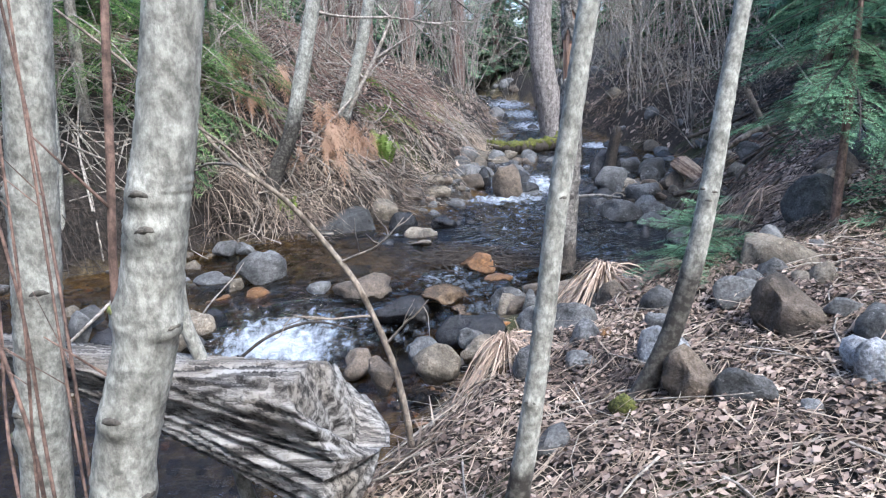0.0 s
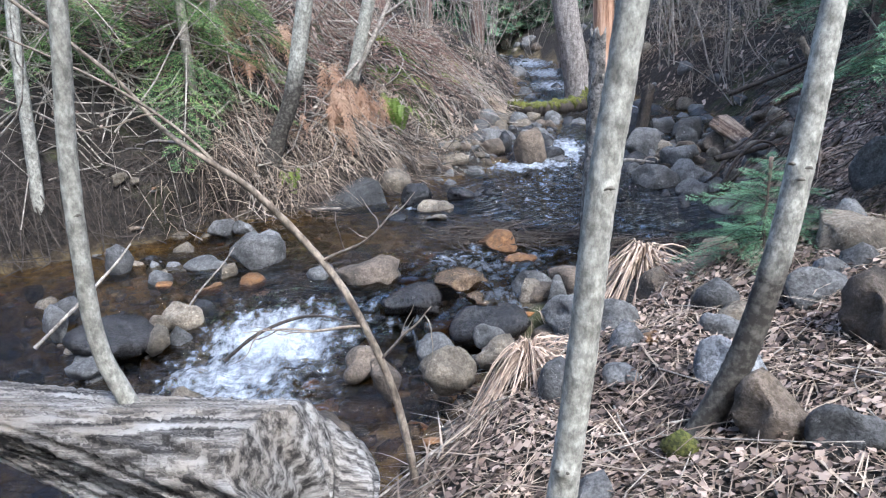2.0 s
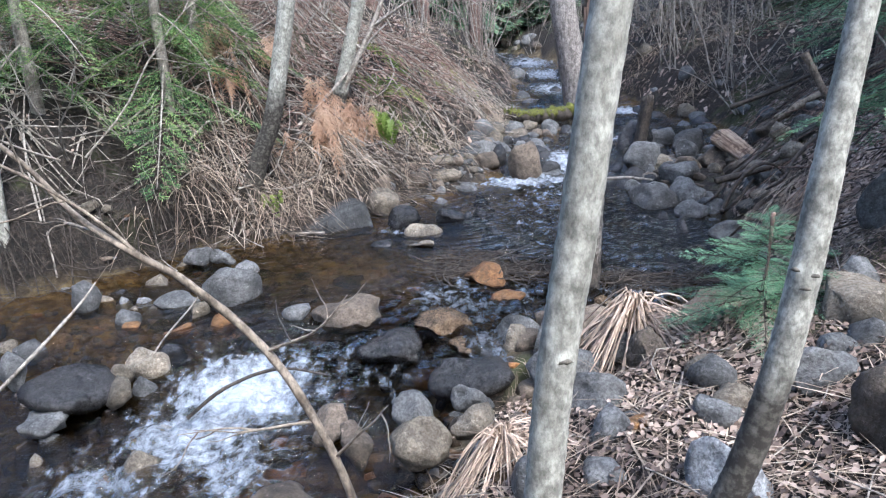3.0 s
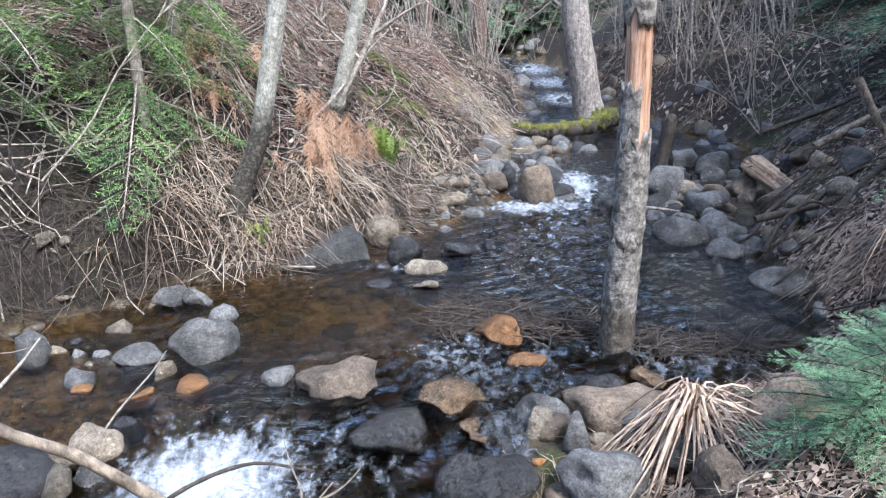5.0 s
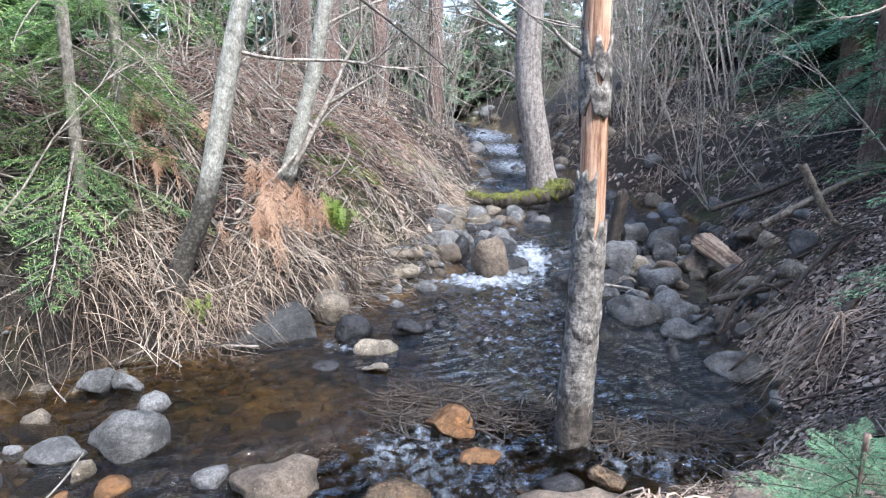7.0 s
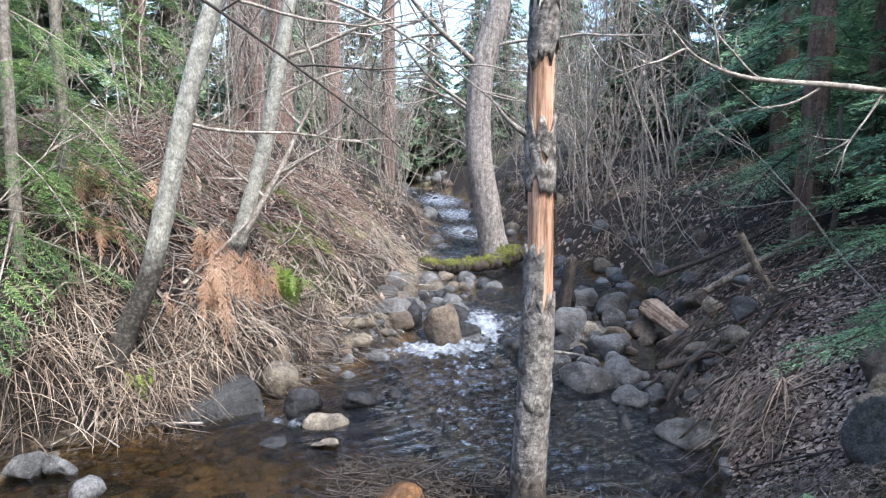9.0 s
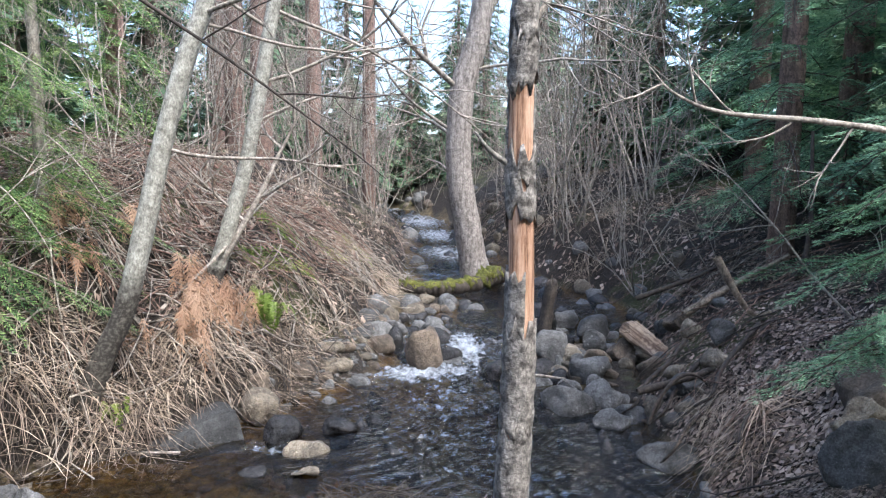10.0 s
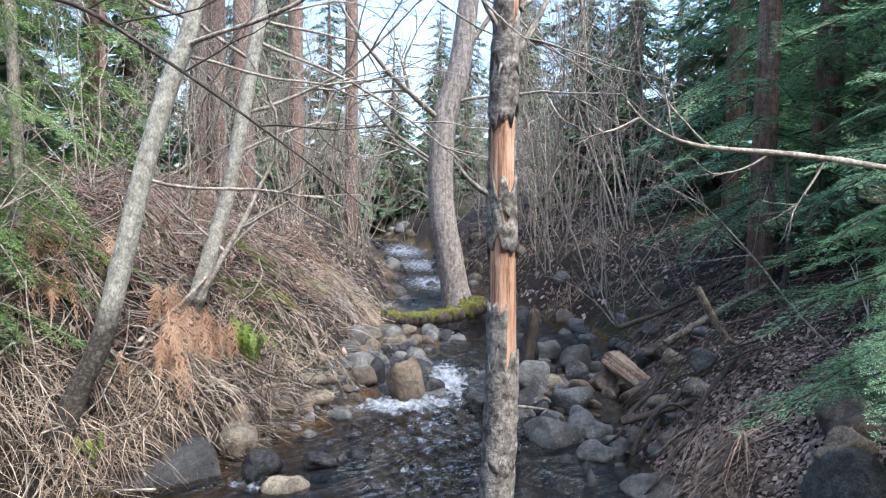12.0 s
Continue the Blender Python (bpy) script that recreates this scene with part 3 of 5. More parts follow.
stone("tan", 2.88, 5.02, 0.34, 0.3, z=0.55, label="rusty brown boulder under the fir branches")
stone("grey", 2.64, 4.72, 0.34, 0.28, z=0.48, label="mossy granite boulder under the fir branches")

# smaller stones along the water's edge and on the bars
lay = random.Random(5)
rest = {}
for cx, cy, sx, sy, count, big in ((-0.3, 8.3, 0.35, 0.7, 30, 0.26), (2.4, 8.1, 0.45, 0.9, 26, 0.3), (2.3, 6.6, 0.25, 0.6, 10, 0.2), (-2.3, 4.7, 0.5, 0.5, 26, 0.2),
                                   (0.4, 3.75, 0.3, 0.4, 18, 0.18), (1.2, 10.6, 0.6, 0.8, 24, 0.34), (-1.1, 4.9, 0.9, 0.5, 28, 0.16), (2.1, 14.5, 0.8, 1.8, 34, 0.4),
                                   (2.2, 18.0, 0.9, 2.0, 24, 0.45), (3.3, 9.6, 0.5, 0.9, 16, 0.3), (1.3, 2.6, 0.5, 0.6, 12, 0.14), (3.6, 11.5, 0.4, 1.2, 14, 0.35), (0.3, 4.4, 0.5, 0.4, 30, 0.2), (-0.6, 5.2, 0.7, 0.5, 34, 0.2),
                                   (1.9, 8.2, 0.4, 0.7, 24, 0.34), (0.5, 9.6, 0.4, 0.5, 20, 0.35), (-1.7, 4.0, 0.5, 0.4, 40, 0.18), (-0.6, 3.6, 0.4, 0.4, 30, 0.2),
                                   (-0.2, 4.7, 0.8, 0.35, 60, 0.24), (2.5, 8.4, 0.5, 0.8, 40, 0.3), (-0.15, 8.5, 0.4, 0.7, 50, 0.2), (0.8, 9.9, 0.6, 0.5, 40, 0.3), (0.2, 6.6, 0.3, 0.4, 14, 0.2), (2.3, 6.4, 0.2, 0.7, 20, 0.2), (1.5, 3.4, 0.5, 0.5, 14, 0.2), (-1.9, 5.4, 0.5, 0.35, 30, 0.18), (1.8, 22.0, 0.8, 2.0, 40, 0.5), (0.6, 26.0, 1.0, 2.0, 30, 0.6)):
    for _ in range(count):
        x, y = lay.gauss(cx, sx), lay.gauss(cy, sy)
        if away(np.array([x]), np.array([y]), LEFT)[0] < -0.15:
            continue
        w = big * lay.uniform(0.4, 1.0)
        kind = lay.choice(["grey", "grey", "grey", "tan", "tan", "brown"]) if height(x, y) > water_level(x, y) - 0.03 else lay.choice(["grey", "tan", "wet", "brown", "tan", "grey", "wet"] if y < 6 else ["grey", "wet", "wet"])
        tall = w * lay.uniform(0.45, 0.75)
        under = water_level(x, y) - height(x, y)
        if y < 6 and under > 0.02 and (x > -1.3 or y > 4.7) and x > -1.9:
            kind = lay.choice(["umber", "umber", "wet", "amber", "umber", "wet"])
            rest.setdefault(kind, []).append((x, y, 1.15 * w, 0.7 * min(0.75 * w, under + (0.09 if w > 0.1 else 0.03)), lay.uniform(0, 3)))
            continue
        if under > 0.03 and w > 0.11:
            tall = max(tall, under + w * lay.uniform(-0.1, 0.4))
        if y > 9.6 or w < 0.15:
            rest.setdefault(kind, []).append((x, y, w, tall, lay.uniform(0, 3)))
        else:
            stone(kind, x, y, w, tall)

for kind, places in rest.items():
    pieces = []
    for k, (x, y, w, tall, turn) in enumerate(places):
        me = STONES[kind + " small"][k % 6]
        m = np.array((pose(x, y, height(x, y) + 0.15 * tall, 0, 0, math.degrees(turn)) @ Matrix.Diagonal((1.2 * w, w, 1.5 * tall, 1)))[:])
        v = np.array([p.co[:] for p in me.vertices])
        pieces.append((v @ m[:3, :3].T + m[:3, 3], np.array([p.vertices[:] for p in me.polygons])))
    ob = part("creek_cobbles", join(pieces), me.materials[0])
    tagged(ob, "small " + SAID[kind].split(" in ")[0].split(" on ")[0] + "s along the creek", "stones", kind="stuff")

pebble = stone_mesh("pebble", 3, TAN, 0.2, 1)
pv = np.array([v.co[:] for v in pebble.vertices])
pf = np.array([list(f.vertices) + [f.vertices[2]] for f in pebble.polygons])


def pebbles(name, mat, count, cx, cy, sx, sy, label, small=0.03, large=0.09):
    x, y = rng.normal(cx, sx, count), rng.normal(cy, sy, count)
    ok = away(x, y, LEFT) > -0.12
    x, y, count = x[ok], y[ok], int(ok.sum())
    z, s, a = ground_at(x, y), rng.uniform(small, large, count), rng.uniform(0, 6.28, count)
    c, n = np.cos(a)[:, None], np.sin(a)[:, None]
    p = pv[None] * np.stack([s, s * 0.8, s * 0.55], -1)[:, None]
    v = np.stack([p[..., 0] * c - p[..., 1] * n + x[:, None], p[..., 0] * n + p[..., 1] * c + y[:, None], p[..., 2] + z[:, None] + 0.1 * s[:, None]], -1)
    tri = pf[:, :3]
    f = tri[None] + (np.arange(count) * len(pv))[:, None, None]
    ob = new(name, mesh_of(name, v.reshape(-1, 3), f.reshape(-1, 3), mat))
    tagged(ob, label, "pebbles", kind="stuff")


pebbles("creek_gravel", TAN, 500, -0.9, 5.6, 0.8, 0.7, "small tan pebbles on the shallow creek bed", 0.04, 0.13)
pebbles("creek_gravel", BROWN, 450, -0.7, 5.5, 0.9, 0.7, "brown stones on the shallow creek bed", 0.05, 0.16)
pebbles("creek_gravel", AMBER, 170, -0.7, 5.3, 0.9, 0.6, "amber pebbles under shallow clear water", 0.04, 0.12)
pebbles("creek_gravel", GREY, 450, -0.2, 8.4, 0.4, 0.8, "grey pebbles on the gravel bar", 0.03, 0.1)
pebbles("creek_gravel", BROWN, 300, 1.6, 6.2, 0.7, 0.9, "brown pebbles on the pool bed", 0.04, 0.13)
pebbles("creek_gravel", BROWN, 260, -0.6, 4.9, 1.0, 0.6, "dark brown cobbles under the riffle", 0.08, 0.2)
pebbles("creek_gravel", TAN, 260, -0.7, 5.6, 0.8, 0.5, "ochre cobbles under shallow water", 0.08, 0.2)
pebbles("creek_gravel", GREY, 350, -2.1, 4.6, 0.6, 0.5, "grey pebbles beside the small fall", 0.03, 0.09)
pebbles("creek_gravel", UMBER, 240, -0.8, 3.6, 0.6, 0.35, "brown cobbles under the tail of the small fall", 0.07, 0.18)
pebbles("creek_gravel", AMBER, 60, -0.6, 3.5, 0.6, 0.35, "orange stones under the tail of the small fall", 0.06, 0.14)
pebbles("creek_gravel", TAN, 160, -2.0, 4.1, 0.35, 0.3, "tan cobbles on the shore beside the fall", 0.05, 0.13)
bpy.data.meshes.remove(pebble)


# ---- trees ----
def bare_twigs(start, way, length, radius, depth, g, out, sides=5):
    """A crooked bare branch with its side twigs."""
    n = 7
    pts = [np.array(start, float)]
    way = np.array(way, float) / np.linalg.norm(way)
    for _ in range(n):
        way = way + g.normal(0, 0.13, 3) + np.array([0, 0, 0.03])
        way /= np.linalg.norm(way)
        pts.append(pts[-1] + way * length / n)
    out.append(tube(spline(pts, n + 3), [radius, radius * 0.75, radius * 0.25], sides))
    if depth:
        for _ in range(g.integers(3, 6)):
            i = g.integers(2, n)
            side = way + g.normal(0, 0.75, 3)
            bare_twigs(pts[i], side, length * g.uniform(0.35, 0.6), radius * 0.5, depth - 1, g, out, max(3, sides - 1))


def trunk_tree(name, label, path, radii, mat, seed, knots=0, branches=(), foot=None, sides=14, group=""):
    root = new(name)
    root.location = path[0]
    tagged(root, label, "tree", group)
    at = np.array(path[0])
    n = 200 if knots > 2 else 60
    line = spline(path, n)
    g = np.random.default_rng(seed)
    wide = np.interp(np.linspace(0, 1, n), np.linspace(0, 1, len(radii)), radii)
    flare = wide * np.interp(np.linspace(0, 60, n), [0, 4, 60], [1.25, 1, 1])
    v, f = tube(line, flare, sides, 0.012, seed)
    scars = []
    for _ in range(knots):
        i = int(g.uniform(max(0.1, (foot or 0) + 0.05), 0.6) * (n - 1))
        p, r, a = line[i], wide[i], g.uniform(3.5, 6.0)
        out_way, side = np.array([math.cos(a), math.sin(a), 0]), np.array([-math.sin(a), math.cos(a), 0])
        near = v - (p + out_way * r)
        push = np.exp(-((near @ side) / (0.75 * r)) ** 2 - (near[:, 2] / (0.5 * r)) ** 2 - ((near @ out_way) / r) ** 2)
        v = v + out_way * (0.22 * r * push)[:, None]
        arc = np.array([p + out_way * r * (1.13 - 0.3 * w * w) + side * r * 0.55 * w + np.array([0, 0, r * (0.12 - 0.32 * w * w)]) for w in np.linspace(-1, 1, 9)])
        scars.append(tube(arc, [r * 0.01, r * 0.1, r * 0.17, r * 0.1, r * 0.01], 6, 0.05, seed))
    trunk = part("trunk", (v - at, f), mat, root)
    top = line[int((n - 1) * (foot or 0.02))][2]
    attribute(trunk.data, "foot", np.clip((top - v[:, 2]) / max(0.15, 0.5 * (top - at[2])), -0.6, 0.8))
    for v, f in scars:
        part("knot", (v - at, f), ALDER_DARK, root, "dark branch scar")
    for start, way, length, radius, depth in branches:
        out = []
        bare_twigs(start, way, length, radius, depth, g, out)
        v, f = join(out)
        part("branch", (v - at, f), TWIG, root)
    return root


NEAR = "young alders by the creek"
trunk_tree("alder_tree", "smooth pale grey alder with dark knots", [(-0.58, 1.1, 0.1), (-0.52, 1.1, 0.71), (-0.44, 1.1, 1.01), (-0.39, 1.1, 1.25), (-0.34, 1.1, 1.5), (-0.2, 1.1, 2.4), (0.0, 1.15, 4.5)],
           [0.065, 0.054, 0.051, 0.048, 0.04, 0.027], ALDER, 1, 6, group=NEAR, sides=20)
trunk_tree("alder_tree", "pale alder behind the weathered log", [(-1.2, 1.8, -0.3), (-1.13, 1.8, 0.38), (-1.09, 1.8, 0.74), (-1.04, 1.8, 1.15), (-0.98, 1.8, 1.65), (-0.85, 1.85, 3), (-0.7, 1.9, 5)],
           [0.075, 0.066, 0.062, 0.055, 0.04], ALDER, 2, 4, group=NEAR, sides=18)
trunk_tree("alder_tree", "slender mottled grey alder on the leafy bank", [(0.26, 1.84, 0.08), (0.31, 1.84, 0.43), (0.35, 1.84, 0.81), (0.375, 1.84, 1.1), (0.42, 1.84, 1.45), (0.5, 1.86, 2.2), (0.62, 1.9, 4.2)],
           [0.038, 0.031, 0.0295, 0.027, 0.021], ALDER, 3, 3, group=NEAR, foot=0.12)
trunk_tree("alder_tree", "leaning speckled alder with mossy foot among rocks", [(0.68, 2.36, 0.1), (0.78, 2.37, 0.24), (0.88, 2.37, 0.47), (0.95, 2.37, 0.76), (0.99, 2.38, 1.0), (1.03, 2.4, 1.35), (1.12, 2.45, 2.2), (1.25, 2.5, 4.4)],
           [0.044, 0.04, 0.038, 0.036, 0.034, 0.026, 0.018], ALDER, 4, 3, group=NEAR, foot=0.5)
trunk_tree("alder_tree", "thin pale curved alder at the water's edge", [(-0.62, 2.1, -0.1), (-0.72, 2.05, 0.5), (-0.77, 2.03, 0.72), (-0.77, 2.03, 0.95), (-0.75, 2.03, 1.2), (-0.7, 2.03, 1.55), (-0.62, 2.05, 2.4), (-0.5, 2.1, 4)],
           [0.024, 0.021, 0.02, 0.016], ALDER, 5, 1, group=NEAR)
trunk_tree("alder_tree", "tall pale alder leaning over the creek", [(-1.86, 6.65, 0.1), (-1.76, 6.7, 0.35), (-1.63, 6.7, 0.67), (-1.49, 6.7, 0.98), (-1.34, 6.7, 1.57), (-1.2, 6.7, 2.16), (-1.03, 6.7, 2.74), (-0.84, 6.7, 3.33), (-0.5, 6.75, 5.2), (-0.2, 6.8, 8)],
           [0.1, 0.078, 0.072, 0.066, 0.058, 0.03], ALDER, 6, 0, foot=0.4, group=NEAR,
           branches=[((-1.22, 6.7, 2.1), (1, -0.1, 0.02), 1.7, 0.014, 1), ((-0.7, 6.7, 3.9), (1, 0.1, -0.25), 3.0, 0.02, 2), ((-0.75, 6.7, 3.7), (0.6, -0.7, -0.2), 2.4, 0.016, 2), ((-0.95, 6.7, 2.95), (0.9, 0.6, 0.1), 2.2, 0.014, 2), ((-0.95, 6.7, 3.0), (1, -0.5, 0.2), 2.6, 0.018, 2), ((-0.9, 6.7, 3.2), (-1, -0.6, 0.3), 1.8, 0.018, 2),
                     ((-0.8, 6.7, 3.5), (0.8, 0.6, 0.3), 2.2, 0.018, 2)])
trunk_tree("alder_tree", "forked grey alder on the grassy bank", [(-1.3, 8.5, 0.85), (-1.22, 8.5, 1.1), (-1.07, 8.5, 1.61), (-0.96, 8.5, 2.0), (-0.8, 8.5, 2.81), (-0.62, 8.5, 3.88), (-0.3, 8.6, 6), (0, 8.7, 8.5)],
           [0.09, 0.075, 0.07, 0.062, 0.035], ALDER, 7, 0, foot=0.12, group=NEAR,
           branches=[((-1.24, 8.45, 1.0), (0.45, 0.05, 0.75), 1.9, 0.035, 2), ((-0.8, 8.5, 2.8), (1, 0.2, 0.25), 2.4, 0.02, 2), ((-0.7, 8.5, 3.5), (1, 0.1, -0.1), 3.0, 0.018, 2), ((-0.9, 8.5, 2.4), (0.9, 0.5, 0.3), 2.4, 0.016, 2), ((-0.65, 8.5, 3.7), (0.5, 0.8, 0.0), 2.8, 0.018, 2), ((-0.7, 8.5, 3.3), (-0.8, -0.2, 0.5), 2.2, 0.02, 2), ((-0.6, 8.5, 3.9), (0.9, -0.4, 0.4), 2.2, 0.02, 2)])
trunk_tree("maple_tree", "large grey furrowed tree on a mossy root mound", [(2.1, 12.6, 0.2), (2.0, 12.6, 0.4), (1.85, 12.6, 1.19), (1.7, 12.6, 2.11), (1.73, 12.6, 3.29), (1.95, 12.6, 4.11), (2.11, 12.6, 5.29), (2.4, 12.7, 8), (2.6, 12.8, 12)],
           [0.36, 0.23, 0.21, 0.2, 0.18, 0.15, 0.08], MAPLE_BARK, 8, 0, sides=20,
           branches=[((1.75, 12.6, 3.3), (-0.7, -0.3, 0.8), 3, 0.05, 2), ((1.7, 12.6, 2.6), (-0.9, -0.3, 0.35), 2.6, 0.03, 2), ((1.8, 12.6, 3.6), (0.9, -0.4, 0.3), 2.8, 0.03, 2), ((2.0, 12.6, 4.4), (0.9, -0.2, 0.7), 3.2, 0.05, 2), ((1.9, 12.6, 1.0), (0.5, 0.5, 0.9), 3.5, 0.07, 2)])

# the broken snag in the creek, with its torn bark
snag = new("snag_tree")
snag.location = (0.97, 5.15, -0.3)
tagged(snag, "dead snag with flaking bark and bare orange wood in the water", "tree")
snag_line = spline([(0.96, 5.15, -0.3), (0.96, 5.15, 0.1), (0.97, 5.15, 0.41), (0.985, 5.15, 0.95), (0.985, 5.15, 1.5), (0.965, 5.15, 2.1), (0.975, 5.15, 2.75), (1.0, 5.17, 3.4), (1.05, 5.2, 4.6)], 120)
zero = np.array(snag.location)
core = tube(snag_line, [0.09, 0.08, 0.072, 0.069, 0.064, 0.059, 0.052, 0.042], 18, 0.008, 5)
part("bare_wood", (core[0] - zero, core[1]), BARE_WOOD, snag, "bare orange heartwood")


def bark_sleeve(z0, z1, a0, a1, seed, thick=0.011):
    """A curved sheet of bark with ragged ends round the snag."""
    g = np.random.default_rng(seed)
    n, m = max(6, int((z1 - z0) / 0.035)), max(5, int((a1 - a0) / 0.22))
    u, a = np.linspace(0, 1, n), np.linspace(a0, a1, m)
    rag0, rag1 = g.normal(0, 0.045, m), g.normal(0, 0.045, m)
    outer = np.zeros((n, m, 3))
    for i in range(n):
        for j in range(m):
            z = z0 + rag0[j] + (z1 + rag1[j] - z0 - rag0[j]) * u[i]
            c = [np.interp(z, snag_line[:, 2], snag_line[:, k]) for k in (0, 1)]
            r = np.interp(z, [-0.3, 0.2, 2.0, 3.0, 4.6], [0.093, 0.083, 0.068, 0.062, 0.045]) + thick * g.uniform(0.5, 1.25) + 0.004 * math.sin(z * 40 + a[j] * 2)
            outer[i, j] = (c[0] + r * math.cos(a[j]), c[1] + r * math.sin(a[j]), z)
    centre = np.stack([np.interp(outer[..., 2], snag_line[:, 2], snag_line[:, k]) for k in (0, 1)] + [outer[..., 2]], -1)
    inner = outer + (centre - outer) * 0.2
    i, j = np.meshgrid(np.arange(n - 1), np.arange(m - 1), indexing="ij")
    f = np.stack([i * m + j, i * m + j + 1, (i + 1) * m + j + 1, (i + 1) * m + j], -1).reshape(-1, 4)
    back_f = f[:, ::-1] + n * m
    rim = [k for k in range(m)] + [k * m + m - 1 for k in range(1, n)] + [(n - 1) * m + k for k in range(m - 2, -1, -1)] + [k * m for k in range(n - 2, 0, -1)]
    edge = [[p, q, q + n * m, p + n * m][::-1] for p, q in zip(rim, rim[1:] + rim[:1])]
    return np.vstack([outer.reshape(-1, 3), inner.reshape(-1, 3)]), np.vstack([f, back_f, np.array(edge)])


TURN = 2 * math.pi
for k, (z0, z1, a0, a1) in enumerate([(-0.3, 0.2, 0, TURN), (0.18, 0.62, 0, TURN), (0.6, 1.13, 0, TURN), (1.1, 1.42, 2.3, 4.75), (1.1, 1.76, 0.8, 2.2), (1.74, 1.92, 0, TURN), (1.9, 2.04, 0.2, 5.9), (2.0, 2.42, 0.2, 2.6),
                                      (2.38, 2.62, 0, TURN), (2.6, 2.86, 0, 5.6), (2.83, 3.3, 2.2, 4.9), (2.95, 4.4, -0.3, 2.4)]):
    sheet = bark_sleeve(z0, z1, a0, a1, 30 + k)
    part("bark", (sheet[0] - zero, sheet[1]), SNAG_WET if k == 0 else SNAG_BARK, snag, "dark wet bark at the waterline" if k == 0 else "grey flaking bark")
gs = np.random.default_rng(21)
for z, way, length, r in ((1.95, (-1, -0.35, 0.75), 0.32, 0.02), (2.75, (-0.7, -0.3, 0.9), 0.9, 0.016), (2.6, (0.8, -0.3, 0.9), 1.0, 0.018), (2.85, (0.9, 0.2, 0.8), 1.2, 0.016), (3.1, (-0.8, 0.3, 0.7), 1.0, 0.015)):
    out = []
    bare_twigs((0.97, 5.15, z), way, length, r, 0 if length < 0.4 else 2, gs, out)
    v, f = join(out)
    part("branch", (v - zero, f), SNAG_BARK if length < 0.4 else TWIG, snag)

# the bent sapling that leans across the view
sapling = new("bent_sapling")
sapling.location = (-0.12, 2.65, -0.1)
tagged(sapling, "bare broken sapling bent low across the creek", "sapling")
zero = np.array(sapling.location)
bend = spline([(-0.1, 2.62, -0.1), (-0.12, 2.63, 0.06), (-0.18, 2.68, 0.29), (-0.3, 2.69, 0.59), (-0.42, 2.7, 0.77), (-0.55, 2.62, 0.97), (-0.64, 2.56, 1.07), (-0.78, 2.56, 1.18), (-0.92, 2.55, 1.36), (-1.3, 2.5, 1.7)], 70)
v, f = tube(bend, [0.016, 0.014, 0.013, 0.0105, 0.0075, 0.005], 8, 0.04, 3)
part("stem", (v - zero, f), SAPLING_BARK, sapling)
gb = np.random.default_rng(9)
for u, way, length in ((0.42, (0.5, -0.2, 0.35), 0.35), (0.25, (0.4, -0.3, 0.4), 0.3), (0.66, (-0.6, -0.2, 0.5), 0.8), (0.75, (-0.8, 0.1, -0.1), 0.6), (0.3, (-0.6, -0.3, 0.2), 0.4)):
    out = []
    bare_twigs(bend[int(u * 69)], way, length, 0.006, 1, gb, out, 4)
    v, f = join(out)
    part("twig", (v - zero, f), SAPLING_BARK, sapling)

# ---- the weathered log ----
def log_mesh():
    n, m = 220, 150
    u, a = np.linspace(0, 1, n)[:, None], np.linspace(0, 2 * np.pi, m, endpoint=False)[None]
    x = -1.8 + 1.57 * u + 0 * a
    cy, cz = 2.16 - 0.14 * u, 0.62 - 0.36 * u ** 1.4
    ry, rz = 0.06 + 0.4 * u ** 2.1, 0.05 + 0.22 * u ** 2.1
    ends = np.clip((1 - u) / 0.05, 0, 1) ** 0.5 * np.clip(u / 0.02, 0, 1) ** 0.5
    shape = 1 + 0.12 * np.cos(2 * a + 1 + 1.5 * u) + 0.09 * np.cos(3 * a - 1 + 2 * u) + 0.06 * np.sin(5 * a + 3 * u)
    crack = np.abs(np.sin(11 * a + 2.5 * np.sin(3 * u + a) + 0.8 * np.sin(11 * u)))
    ridge = -0.05 * np.exp(-(crack / 0.09) ** 2) * (1 - 0.6 * u) + 0.018 * np.sin(17 * a + 3 * np.sin(4 * u) + 2 * np.sin(2 * a)) + 0.022 * np.sin(31 * a + 4 * np.sin(3 * u + 1)) + 0.02 * np.sin(47 * a + 9 * u)
    r = (shape + ridge) * ends
    x = x + (0.07 * np.sin(2 * a + 1) + 0.03 * np.sin(5 * a) + 0.012 * np.sin(13 * a)) * np.clip((u - 0.8) / 0.2, 0, 1)
    p = np.stack([x, cy + ry * r * np.cos(a), cz + rz * r * np.sin(a) - 0.3 * u * ry * r * np.cos(a)], -1).reshape(-1, 3)
    g = np.random.default_rng(2)
    p += g.normal(0, 0.002, p.shape)
    i, j = np.meshgrid(np.arange(n - 1), np.arange(m), indexing="ij")
    k = (j + 1) % m
    f = np.stack([i * m + j, (i + 1) * m + j, (i + 1) * m + k, i * m + k], -1).reshape(-1, 4)
    return p, f


zero = np.array((-1.0, 2.05, 0.3))
v, f = log_mesh()
log = part("weathered_log", (v - zero, f), OLD_WOOD)
log.location = zero
tagged(log, "silver weathered log with twisted grain beside the creek", "log")

